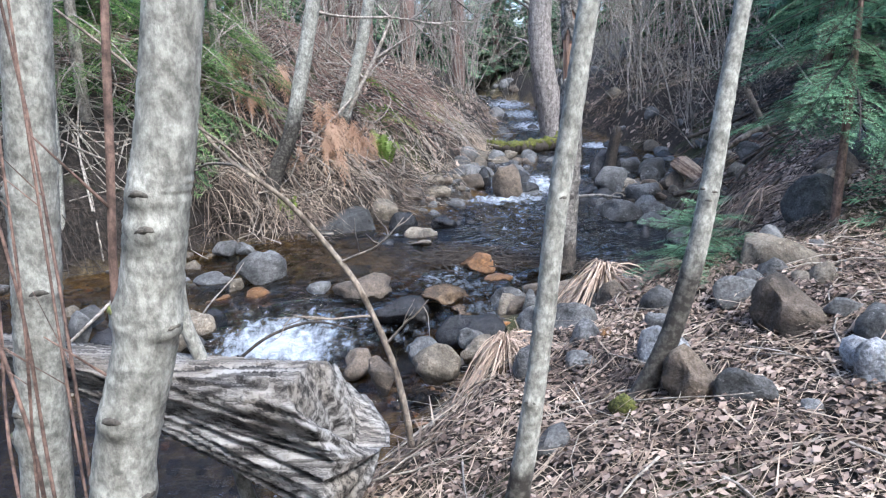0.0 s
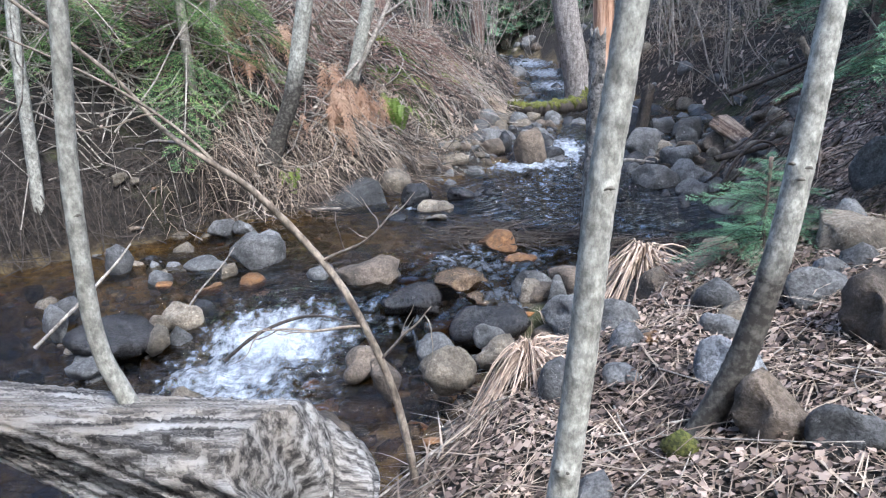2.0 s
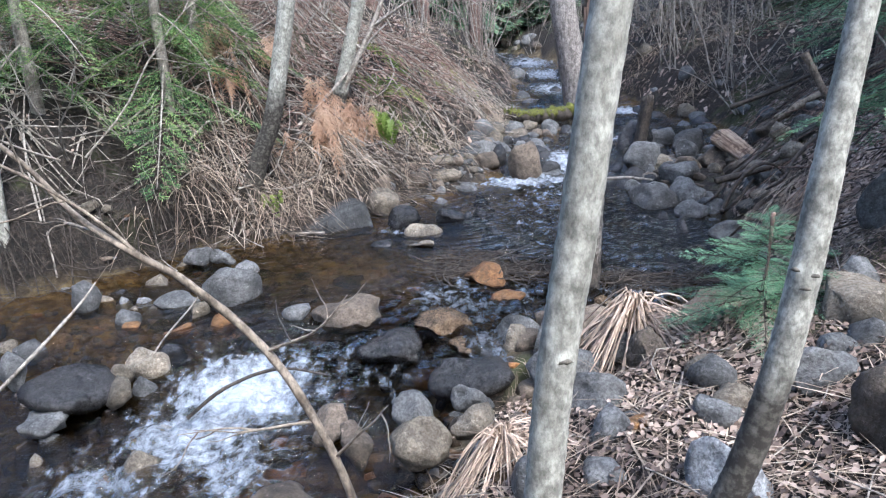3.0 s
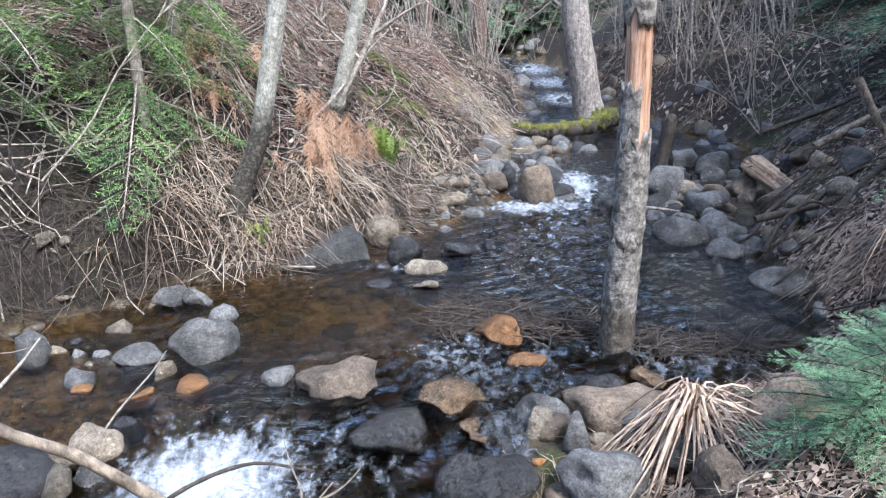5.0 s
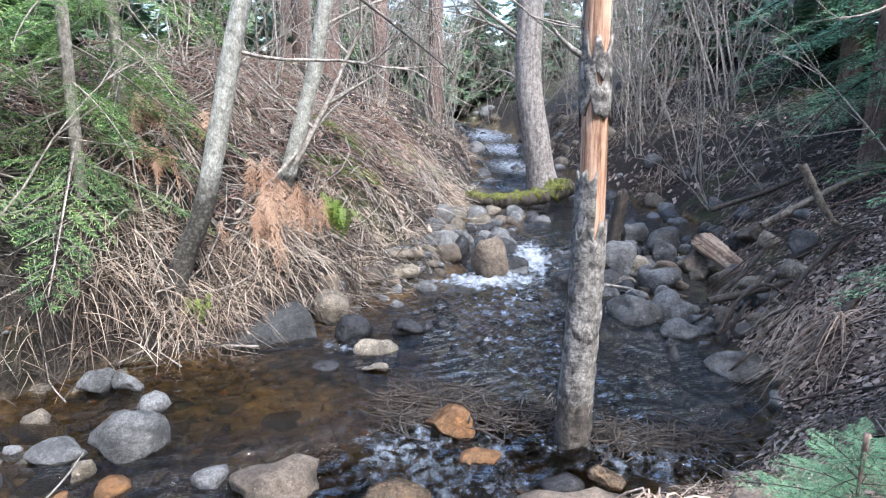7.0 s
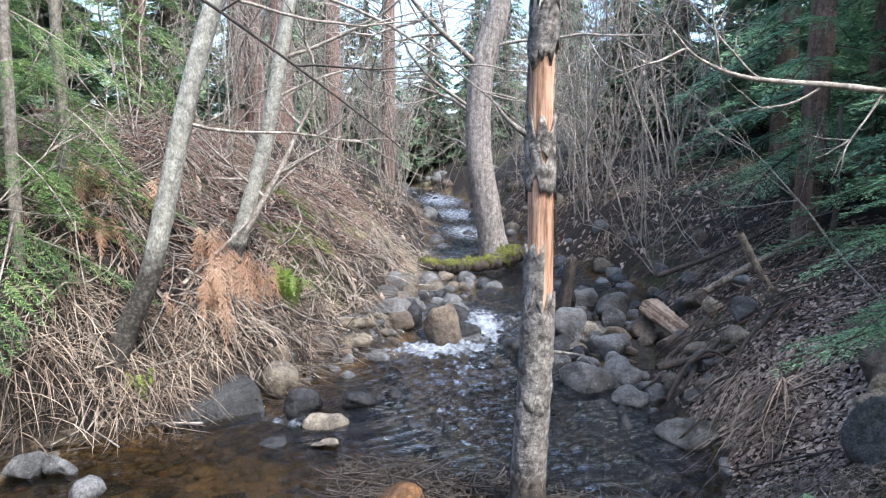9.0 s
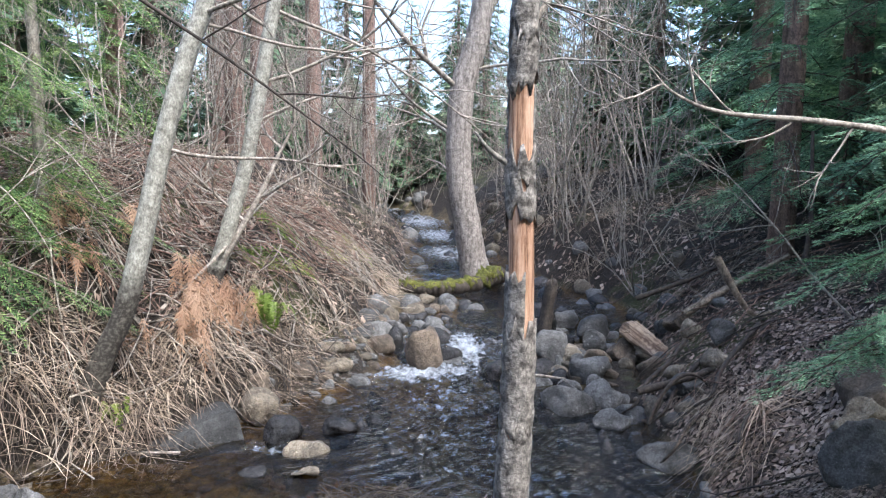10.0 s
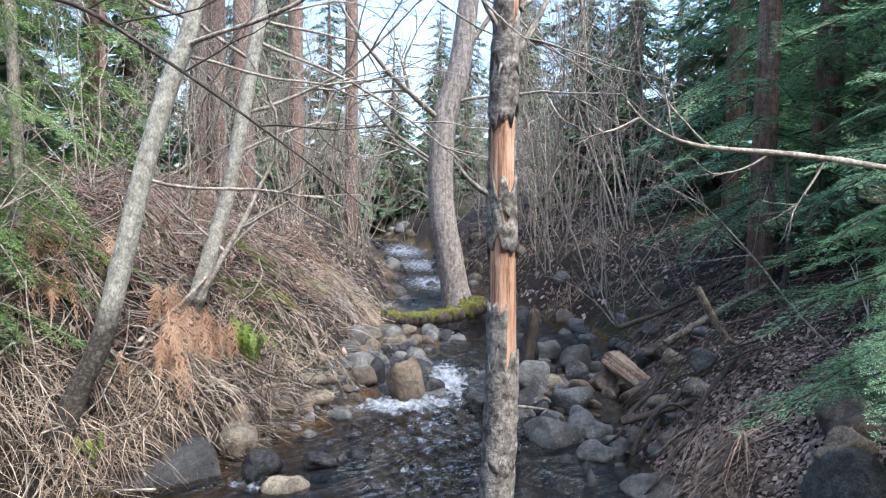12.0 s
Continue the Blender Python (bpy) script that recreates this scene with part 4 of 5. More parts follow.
# split driftwood on the far stones, the mossy log and the broken stump
def split_board(length, width, thick, seed):
    g = np.random.default_rng(seed)
    n, m = 30, 16
    u, a = np.linspace(0, 1, n)[:, None], np.linspace(0, 2 * np.pi, m, endpoint=False)[None]
    w = width * (1 - 0.25 * u) * (1 + 0.06 * np.sin(9 * u))
    end = np.clip(u / 0.04, 0.02, 1) * np.clip((1 - u) / 0.04, 0.02, 1)
    sq = 1 / np.maximum(np.abs(np.cos(a)), np.abs(np.sin(a))) ** 0.7
    p = np.stack([length * (u - 0.5) + 0.04 * np.sin(4 * a) * (np.abs(u - 0.5) > 0.4), 0.5 * w * end * np.cos(a) * sq, 0.5 * thick * end * np.sin(a) * sq], -1).reshape(-1, 3)
    p += g.normal(0, 0.004, p.shape)
    i, j = np.meshgrid(np.arange(n - 1), np.arange(m), indexing="ij")
    k = (j + 1) % m
    return p, np.stack([i * m + j, (i + 1) * m + j, (i + 1) * m + k, i * m + k], -1).reshape(-1, 4)


board = part("driftwood_board", split_board(0.76, 0.23, 0.07, 1), SPLIT_WOOD)
a, b = Vector((2.84, 8.22, 0.44)), Vector((3.24, 7.72, 0.1))
board.matrix_world = Matrix.Translation((a + b) / 2) @ (b - a).to_track_quat("X", "Z").to_matrix().to_4x4() @ pose(0, 0, 0, 35, 0, 0)
tagged(board, "split brown slab of driftwood propped on grey stones", "driftwood")

mossy = new("mossy_log")
mossy.location = (1.3, 11.8, 0.2)
tagged(mossy, "fallen log with thick green moss across the gravel", "log")
line = spline([(0.68, 11.45, 0.36), (1.15, 11.4, 0.31), (1.75, 11.6, 0.34), (2.3, 12.1, 0.42)], 60)
v, f = tube(line, [0.07, 0.1, 0.11, 0.13], 12, 0.09, 4)
part("wood", (v - np.array(mossy.location), f), DARK_TWIG, mossy)
v, f = tube(line + np.array([0, -0.02, 0.05]), [0.04, 0.075, 0.085, 0.11], 14, 0.26, 8)
part("moss", (v - np.array(mossy.location), f), MOSS, mossy, "thick yellow-green moss")

stump = part("broken_stump", split_board(0.66, 0.15, 0.11, 7), DARK_TWIG)
stump.matrix_world = pose(2.25, 9.1, 0.45, 0, -80, 20)
tagged(stump, "short broken stump wedged among wet stones", "stump")

# ---- foliage ----
def frond(seed, twigs, needles, width, reach=0.34):
    """A flat conifer spray of unit length along x: quads for needles, or one blade a twig."""
    g = np.random.default_rng(seed)
    base, way, wide = [], [], []
    for side in (-1, 1):
        for u in np.linspace(0.06, 1.0, twigs):
            u = min(1, u + g.uniform(-0.02, 0.02))
            l = reach * (1.02 - u) ** 0.7 * g.uniform(0.65, 1.15) + 0.03
            a = side * g.uniform(0.75, 1.05)
            d = np.array([math.cos(a), math.sin(a), g.uniform(-0.35, 0.05)])
            root = np.array([u, 0, -0.22 * u * u])
            if needles == 0:
                base.append(root)
                way.append(d * l)
                wide.append(width * g.uniform(0.7, 1.3))
                continue
            for t in np.arange(0.02, l, needles):
                p = root + d * t + np.array([0, 0, -0.5 * t * t])
                for s in (-1, 1):
                    b = a + s * g.uniform(0.6, 1.0)
                    base.append(p)
                    way.append(np.array([math.cos(b), math.sin(b), g.uniform(-0.35, 0.3)]) * (width * 4.5) * g.uniform(0.7, 1.2))
                    wide.append(width)
    base, way, wide = np.array(base), np.array(way), np.array(wide)[:, None]
    across = np.cross(way, [0, 0, 1.0])
    across /= np.linalg.norm(across, axis=1)[:, None] + 1e-9
    across[:, 2] += g.uniform(-0.5, 0.5, len(across))
    v = np.stack([base, base + way * 0.45 + across * wide * 0.5, base + way, base + way * 0.45 - across * wide * 0.5], 1).reshape(-1, 3)
    f = np.arange(len(v)).reshape(-1, 4)
    stem = tube(np.array([[u, 0, -0.22 * u * u] for u in np.linspace(0, 0.97, 8)]), [0.009, 0.003], 3)
    return v, f, stem


FINE = [frond(40 + k, 26, 0.0105, 0.006) for k in range(3)]
MID = [frond(50 + k, 20, 0.035, 0.02) for k in range(3)]
COARSE = [frond(60 + k, 20, 0, 0.075, 0.42) for k in range(3)]


def conifer(name, label, x, y, tall, radius, low, reach, count, fronds, leaf, bark, seed, group="", droop=0.25, top=None):
    """Trunk, crown of sprays and the sprays' stems."""
    g = np.random.default_rng(seed)
    z0 = height(x, y) - 0.1
    root = new(name)
    root.location = (x, y, z0)
    tagged(root, label, "tree", group)
    lean = g.normal(0, 0.012, 2) * tall
    line = np.array([[lean[0] * u * u, lean[1] * u * u, tall * u] for u in np.linspace(0, 1, 16)])
    part("trunk", tube(line, [radius * 1.2, radius, radius * 0.6, 0.01], 10, 0.02, seed), bark, root)
    vs, fs, ss, n, stop = [], [], [], 0, top or tall
    for i in range(count):
        u = (i + g.uniform(0, 1)) / count
        z = low + (stop - low) * u ** 1.15
        l = reach * (1 - 0.93 * min(1, z / tall)) ** 0.75 * g.uniform(0.7, 1.15)
        yaw = i * 2.4 + g.uniform(-0.4, 0.4)
        pitch = droop + g.uniform(-0.25, 0.2) - 0.5 * max(0, z / tall - 0.6)
        m = np.array(Euler((g.uniform(-0.35, 0.35), pitch, yaw)).to_matrix()) * l
        v, f, s = fronds[i % len(fronds)]
        at = np.array([np.interp(z, line[:, 2], line[:, 0]), np.interp(z, line[:, 2], line[:, 1]), z])
        vs.append(v @ m.T + at)
        fs.append(f + n)
        n += len(v)
        ss.append((s[0] @ m.T + at, s[1]))
    part("crown", (np.concatenate(vs), np.concatenate(fs)), leaf, root, smooth=False)
    part("bough", join(ss), TWIG if leaf is CEDAR else DARK_TWIG, root, "thin bare inner branches")
    return root


DARK_FIRS = "dark firs on the shaded bank"
conifer("fir_tree", "dark green fir hanging over the stony bank", 4.0, 4.7, 7.5, 0.11, 0.5, 1.9, 40, FINE, FIR, CEDAR_BARK, 1, DARK_FIRS, 0.2, 4.6)
conifer("fir_tree", "dark green fir above the tangled roots", 5.5, 6.8, 9, 0.14, 0.9, 2.1, 40, FINE, FIR, CEDAR_BARK, 2, DARK_FIRS, 0.2, 5.5)
conifer("fir_tree", "dark green fir behind the bare brush", 6.2, 9.6, 10, 0.15, 0.6, 1.9, 50, MID, FIR, CEDAR_BARK, 3, DARK_FIRS, 0.2, 7)
conifer("fir_tree", "dark green fir behind the bare brush", 6.8, 12.6, 10, 0.15, 0.8, 2.0, 50, MID, FIR, CEDAR_BARK, 4, DARK_FIRS, 0.2, 8)
conifer("fir_tree", "green fir spreading over the root tangle", 4.7, 8.6, 8, 0.12, 0.7, 1.8, 36, FINE, FIR, CEDAR_BARK, 17, DARK_FIRS, 0.15, 5)
conifer("fir_tree", "tall shaded fir up the steep bank", 7.2, 7.4, 11, 0.16, 0.6, 2.4, 60, MID, FIR, CEDAR_BARK, 14, DARK_FIRS, 0.2, 8)
conifer("fir_tree", "tall shaded fir up the steep bank", 6.2, 4.6, 11, 0.16, 0.5, 2.4, 60, MID, FIR, CEDAR_BARK, 15, DARK_FIRS, 0.2, 8)
conifer("fir_sapling", "young fir with drooping boughs above the leaf bank", 2.5, 4.2, 2.3, 0.025, 0.75, 1.2, 44, FINE, FIR, CEDAR_BARK, 16, "", 0.2)
conifer("fir_sapling", "small bright fir sapling beside the dry grass tuft", 1.43, 3.55, 0.5, 0.008, 0.04, 0.55, 46, FINE, FIR, CEDAR_BARK, 5, "", -0.1)

CEDARS = "green cedars on the sunny bank"
conifer("cedar_tree", "young green cedar leaning over the grassy bank", -2.5, 6.95, 4.6, 0.04, 0.3, 1.4, 25, FINE, CEDAR, TWIG, 6, CEDARS, 0.35, 3.6)
conifer("cedar_tree", "young green cedar at the bank's edge", -3.3, 6.3, 4.4, 0.045, 0.45, 1.4, 24, FINE, CEDAR, TWIG, 7, CEDARS, 0.35, 3.4)
conifer("cedar_tree", "slim green cedar among dry stems", -2.6, 8.0, 5.5, 0.045, 0.2, 1.3, 28, FINE, CEDAR, TWIG, 8, CEDARS, 0.35, 4)
conifer("cedar_tree", "slim green cedar among dry stems", -4.7, 7.0, 6, 0.07, 0.3, 1.5, 50, MID, CEDAR, TWIG, 9, CEDARS, 0.3, 5)
conifer("cedar_tree", "green cedar on the plateau", -4.6, 9.4, 7, 0.09, 0.4, 1.6, 60, MID, CEDAR, CEDAR_BARK, 10, CEDARS, 0.3, 6)
conifer("cedar_tree", "green cedar on the plateau", -3.2, 11.5, 7, 0.08, 0.5, 1.3, 50, MID, CEDAR, CEDAR_BARK, 11, CEDARS, 0.3, 6)
conifer("cedar_tree", "green cedar on the plateau", -6.3, 11.5, 8, 0.1, 0.4, 1.7, 60, MID, CEDAR, CEDAR_BARK, 12, CEDARS, 0.3, 7)

# tall reddish trunks standing on the plateau
TALL = "tall conifers of the wood"
for k, (x, y, r) in enumerate([(-5.4, 18, 0.22), (-2.8, 18, 0.2), (0.3, 18.5, 0.15), (-1.0, 18, 0.17), (-1.9, 16, 0.2), (-7.5, 15, 0.24), (-4.0, 14, 0.12), (-3.7, 20.5, 0.22), (-8.5, 21, 0.25), (-6.4, 25, 0.25)]):
    conifer("conifer_tree", "tall conifer with straight reddish bark", x, y, 15 + k % 3, r, 7.0, 2.2, 22, COARSE, FAR_GREEN, CEDAR_BARK, 70 + k, TALL)

far_kinds = [conifer("conifer_tree", "far green conifer closing the wood", 14 + 3 * k, 40, 13, 0.2, 0.5, 3.2, 95, COARSE, FAR_GREEN, CEDAR_BARK, 90 + k, TALL) for k in range(4)]
spread = random.Random(12)
for k in range(210):
    a = radians(spread.uniform(0, 360))
    d = spread.uniform(16, 48)
    x, y = d * math.sin(a), d * math.cos(a)
    if abs(away(np.array([x]), np.array([y]), (LEFT + RIGHT[:len(LEFT)]) / 2)[0]) < 3.0 and y > 0:
        continue
    if -0.12 < x / max(y, 0.1) < 0.3 and y > 0 and d < 25:
        continue
    size = spread.uniform(0.7, 1.15)
    if -0.3 < x / max(y, 0.1) < 0.5 and y > 0:
        size = min(size, (0.42 * d + 0.5) / 13)
    if -0.1 < x / max(y, 0.1) < 0.48 and y > 0:
        size = min(size, (0.37 * d + 0.3) / 13)
    if 0.06 < x / max(y, 0.1) < 0.2 and y > 0:
        size = min(size, 0.22 * d / 13 + 0.1)
    twin = copy_thing(far_kinds[k % 4], pose(x, y, height(x, y) - 0.1, 0, 0, spread.uniform(0, 360)))
    twin.scale = (size, size, size)

# young conifers closing the view where the creek turns away
for k, (x, y, size) in enumerate([(3.0, 27, 0.2), (2.2, 30, 0.3), (1.2, 31.5, 0.34), (0.4, 34, 0.36), (3.8, 29.5, 0.36), (2.6, 34, 0.42), (-0.4, 37, 0.45), (1.6, 28.2, 0.2), (4.6, 26.5, 0.34), (3.3, 25, 0.14)]):
    twin = copy_thing(far_kinds[k % 4], pose(x, y, height(x, y) - 0.1, 0, 0, 70 * k))
    twin.scale = (size * 1.3, size * 1.3, size)

# unseen trees behind and beside the walker, added to block light; open sunward
for k in range(46):
    a = radians(spread.uniform(75, 285))
    d = spread.uniform(6.5, 16)
    x, y = 1.0 + d * math.sin(a), d * math.cos(a)
    if abs(away(np.array([x]), np.array([y]), (LEFT + RIGHT[:len(LEFT)]) / 2)[0]) < 2.0 or (x > 0 and y > 2 and x < 8) or 120 < math.degrees(a) < 170:
        continue
    twin = copy_thing(far_kinds[k % 4], pose(x, y, height(x, y) - 0.1, 0, 0, spread.uniform(0, 360)))
    size = spread.uniform(0.9, 1.3)
    twin.scale = (size * 0.8, size * 0.8, size)

# bare brush: stems from one foot
def brush(label, seed, stems, length, spread_out, mat, radius=0.012):
    g = np.random.default_rng(seed)
    root = new("bare_shrub")
    tagged(root, label, "shrub", "bare brush along the creek")
    for _ in range(stems):
        out = []
        bare_twigs((g.normal(0, 0.15), g.normal(0, 0.15), 0), (g.normal(0, spread_out), g.normal(0, spread_out), 1), length * g.uniform(0.6, 1.1), radius * g.uniform(0.6, 1.2), 2, g, out, 4)
        part("stem", join(out), mat, root)
    return root


kinds = [brush("leafless grey brush with many thin stems", 200 + k, 6, 3.4, 0.4, TWIG) for k in range(4)] + [brush("low tangled leafless brush", 210 + k, 6, 1.7, 0.9, TWIG, 0.009) for k in range(3)]
tall_kinds = [brush("tall leafless thicket of grey stems", 220 + k, 7, 6.5, 0.22, TWIG, 0.016) for k in range(3)]
for k, (x, y) in enumerate([(-2.2, 15.5), (0.0, 19.5), (4.6, 15.5), (-0.8, 15.5), (4.8, 19), (-3.4, 17), (5.6, 14), (0.2, 23), (5.2, 17.5), (2.0, 28.5), (6.2, 18.5), (-1.8, 20.5), (-4.6, 16), (1.0, 30), (4.6, 23), (6.0, 22), (-1.0, 25), (7.0, 16), (5.0, 26), (-2.6, 22), (0.6, 17.5), (7.4, 20), (3.7, 13.2), (4.3, 14.8), (5.1, 13.2), (4.4, 16.8)]):
    ob = tall_kinds[k % 3] if k < 3 else copy_thing(tall_kinds[k % 3], Matrix())
    ob.matrix_basis = pose(x, y, height(x, y) - 0.03, 0, 0, 63 * k)
spots = [(-0.9, 13.0), (0.2, 14.5), (-1.8, 14.0), (-2.8, 13.0), (0.4, 16.5), (-0.6, 17), (-3.6, 10.0), (-2.6, 9.8), (4.2, 11.5), (4.0, 13.5), (3.9, 15.5), (4.6, 14.5), (3.6, 17.5), (4.4, 18.5), (5.6, 16),
         (3.2, 20), (2.2, 24), (0.6, 22), (-0.6, 21), (1.6, 27), (3.6, 24), (5.4, 20.5), (6.4, 13.5), (-4.6, 11.5), (-5.6, 9.6), (-2.0, 11.0), (0.4, 20)]
for k, (x, y) in enumerate(spots):
    ob = kinds[k % 4] if k < 4 else copy_thing(kinds[k % 4], Matrix())
    ob.matrix_basis = pose(x, y, height(x, y) - 0.03, 0, 0, 77 * k)
low_spots = [(4.0, 10.3), (3.9, 8.6), (4.3, 12.4), (-3.0, 6.0), (-3.8, 5.2), (-4.4, 5.6), (3.7, 14.5), (4.1, 16.5), (-2.4, 8.4), (-1.9, 9.6), (-2.7, 10.6), (-4.2, 8.6), (3.7, 5.9)]
for k, (x, y) in enumerate(low_spots):
    ob = kinds[4 + k % 3] if k < 3 else copy_thing(kinds[4 + k % 3], Matrix())
    ob.matrix_basis = pose(x, y, height(x, y) - 0.03, 0, 0, 51 * k)

# ---- dry grass, leaves and twigs on the banks ----
def blades(x, y, z, yaw, length, width, arch, lift, lean=0.0):
    """Curved thin blades; arch: how far they fall over; lift: how steeply they start."""
    n = len(x)
    u = np.linspace(0, 1, 5)[None]
    out = length[:, None] * (u * np.cos(lift)[:, None] + 0.25 * u * u * arch[:, None])
    up = length[:, None] * (u * np.sin(lift)[:, None] - arch[:, None] * u * u)
    cx = x[:, None] + out * np.cos(yaw)[:, None]
    cy = y[:, None] + out * np.sin(yaw)[:, None]
    cz = z[:, None] + up
    floor_z = ground_at(cx, cy) + 0.004
    floor_z = np.maximum(floor_z, water_level(cx, cy))
    cz = np.maximum(cz, floor_z + rng.uniform(0, 0.03, n)[:, None])
    w = width[:, None] * (1 - 0.85 * u ** 2) * 0.5
    sx, sy = -np.sin(yaw)[:, None] * w, np.cos(yaw)[:, None] * w
    v = np.stack([np.stack([cx - sx, cy - sy, cz], -1), np.stack([cx + sx, cy + sy, cz + 0.3 * w], -1)], 2)
    k = np.arange(n)[:, None] * 10 + np.arange(4)[None] * 2
    f = np.stack([k, k + 1, k + 3, k + 2], -1).reshape(-1, 4)
    return v.reshape(-1, 3), f


def cover(name, label, mat, count, box, keep_if, length, width, arch=(0.3, 0.9), lift=(0.1, 0.9), downhill=None, clump=0.0):
    x, y = rng.uniform(box[0], box[1], count), rng.uniform(box[2], box[3], count)
    if clump:
        c = rng.integers(0, count // 60, count)
        x, y = x[c] + rng.normal(0, clump, count), y[c] + rng.normal(0, clump, count)
    ok = keep_if(x, y)
    x, y = x[ok], y[ok]
    n = len(x)
    yaw = rng.uniform(0, 6.28, n) if downhill is None else rng.normal(downhill, 1.2, n)
    v, f = blades(x, y, ground_at(x, y), yaw, rng.uniform(*length, n), rng.uniform(*width, n), rng.uniform(*arch, n), rng.uniform(*lift, n))
    ob = part(name, (v, f), mat, None, "", False)
    return tagged(ob, label, "dry grass", kind="stuff")


def on_left(x, y):
    return (away(x, y, LEFT) < -0.02) & (np.hypot(x + 0.95, y - 6.8) > 0.4)


def matted(x, y):
    """Patches where the grass lies thick; bare soil and twigs show between them."""
    return on_left(x, y) & (hills(x, y, 3.1, 7.0) + 0.5 * hills(x, y, 8.0, 2.0) > -0.12)


def on_right(x, y):
    return away(x, y, RIGHT) > 0.05


cover("dry_grass", "bleached dry grass matted on the bank", STRAW, 9000, (-2.6, 1.2, 5.2, 12.5), lambda x, y: matted(x, y) & (away(x, y, LEFT) > -1.15), (0.12, 0.45), (0.003, 0.009), (0.3, 0.9), (0.05, 1.1), -0.9, 0.07)
cover("dry_grass", "pale straw hanging over the water's edge", STRAW, 9000, (-2.3, 0.5, 5.2, 9.5), lambda x, y: on_left(x, y) & (away(x, y, LEFT) > -0.75), (0.2, 0.55), (0.004, 0.009), (0.5, 1.1), (0.1, 0.9), -0.9, 0.1)
cover("dry_grass", "dry grass and bracken on the plateau", STRAW, 9000, (-8, 0.8, 8, 20), lambda x, y: matted(x, y) & (away(x, y, LEFT) < -1.5), (0.2, 0.6), (0.006, 0.014), (0.3, 0.9), (0.2, 1.2))
cover("dry_grass", "matted dry grass along the far bank", STRAW, 5000, (-2.5, 2.0, 9, 18), lambda x, y: matted(x, y) & (away(x, y, LEFT) > -2.6), (0.15, 0.5), (0.006, 0.013), (0.3, 0.9), (0.05, 0.8), -0.3, 0.15)
cover("dry_grass", "dull grass and stems behind the maple", STRAW, 4000, (3.0, 6.5, 9, 20), on_right, (0.15, 0.45), (0.006, 0.013), (0.3, 0.9), (0.05, 0.9), 3.4, 0.15)
cover("dry_grass", "scattered dry grass stems in the leaf litter", STRAW, 16000, (-0.4, 2.8, 0.5, 5.0), on_right, (0.04, 0.22), (0.0015, 0.005), (0.2, 0.7), (0.0, 0.35))
cover("dry_grass", "dull grass falling down the shaded bank", STRAW, 1200, (2.2, 4.5, 4.8, 10), on_right, (0.04, 0.2), (0.002, 0.0055), (0.4, 1.0), (0.0, 0.7), None, 0.12)
cover("dry_grass", "long dry grass hanging from the undercut bank", STRAW, 450, (2.45, 3.1, 5.3, 6.4), lambda x, y: on_right(x, y) & (away(x, y, RIGHT) < 0.5), (0.25, 0.55), (0.002, 0.006), (0.6, 1.2), (0.1, 0.8), 3.5, 0.07)
cover("dry_grass", "pale broken reed stems strewn on the litter", STRAW, 900, (-0.3, 2.4, 0.9, 4.4), on_right, (0.12, 0.4), (0.005, 0.01), (0.05, 0.3), (0.0, 0.25))


def leaf_litter(label, count, box, keep_if, size=(0.016, 0.05)):
    x, y = rng.uniform(box[0], box[1], count), rng.uniform(box[2], box[3], count)
    x, y = x + rng.normal(0, 0.3, count), y + rng.normal(0, 0.3, count)
    ok = keep_if(x, y)
    x, y = x[ok], y[ok]
    n = len(x)
    s, a = rng.uniform(*size, n)[:, None], rng.uniform(0, 6.28, n)[:, None]
    lx = np.array([-0.5, -0.1, 0.5, -0.1, -0.1])[None] * s
    ly = np.array([0, 0.36, 0, -0.36, 0])[None] * s * rng.uniform(0.7, 1.2, (n, 1))
    lz = np.array([0.1, 0.3, 0.15, 0.3, 0.0])[None] * s * rng.uniform(-0.4, 1.2, (n, 1)) + rng.normal(0, 0.25, (n, 1)) * lx + rng.normal(0, 0.25, (n, 1)) * ly
    vx, vy = x[:, None] + lx * np.cos(a) - ly * np.sin(a), y[:, None] + lx * np.sin(a) + ly * np.cos(a)
    vz = ground_at(vx, vy) + 0.012 + np.abs(rng.normal(0, 0.012, (n, 1))) + lz
    v = np.stack([vx, vy, vz], -1).reshape(-1, 3)
    k = np.arange(n)[:, None] * 5
    f = np.concatenate([k + np.array([0, 4, 1]), k + np.array([4, 2, 1]), k + np.array([0, 3, 4]), k + np.array([4, 3, 2])])
    ob = part("leaf_litter", (v, f), LITTER)
    tagged(ob, label, "leaves", kind="stuff")


leaf_litter("curled brown leaves covering the near bank", 44000, (-0.5, 2.6, 0.5, 4.9), on_right, (0.01, 0.036))
leaf_litter("curled brown leaves behind the walker", 16000, (-1.8, 4.5, -3, 0.7), on_right, (0.016, 0.04))
leaf_litter("brown leaves on the shaded bank", 15000, (2.2, 3.9, 4.6, 6.6), on_right, (0.012, 0.045))
leaf_litter("sparse brown leaves between the roots", 9000, (2.4, 4.6, 6.6, 10), on_right, (0.012, 0.045))
leaf_litter("brown leaves among the dry grass", 16000, (-6, 1, 5.3, 16), lambda x, y: on_left(x, y) & ((x > -1.9) | (away(x, y, LEFT) < -0.6)))
leaf_litter("brown leaves on the far banks", 6000, (-2, 6, 9, 20), lambda x, y: on_left(x, y) | on_right(x, y), (0.04, 0.1))


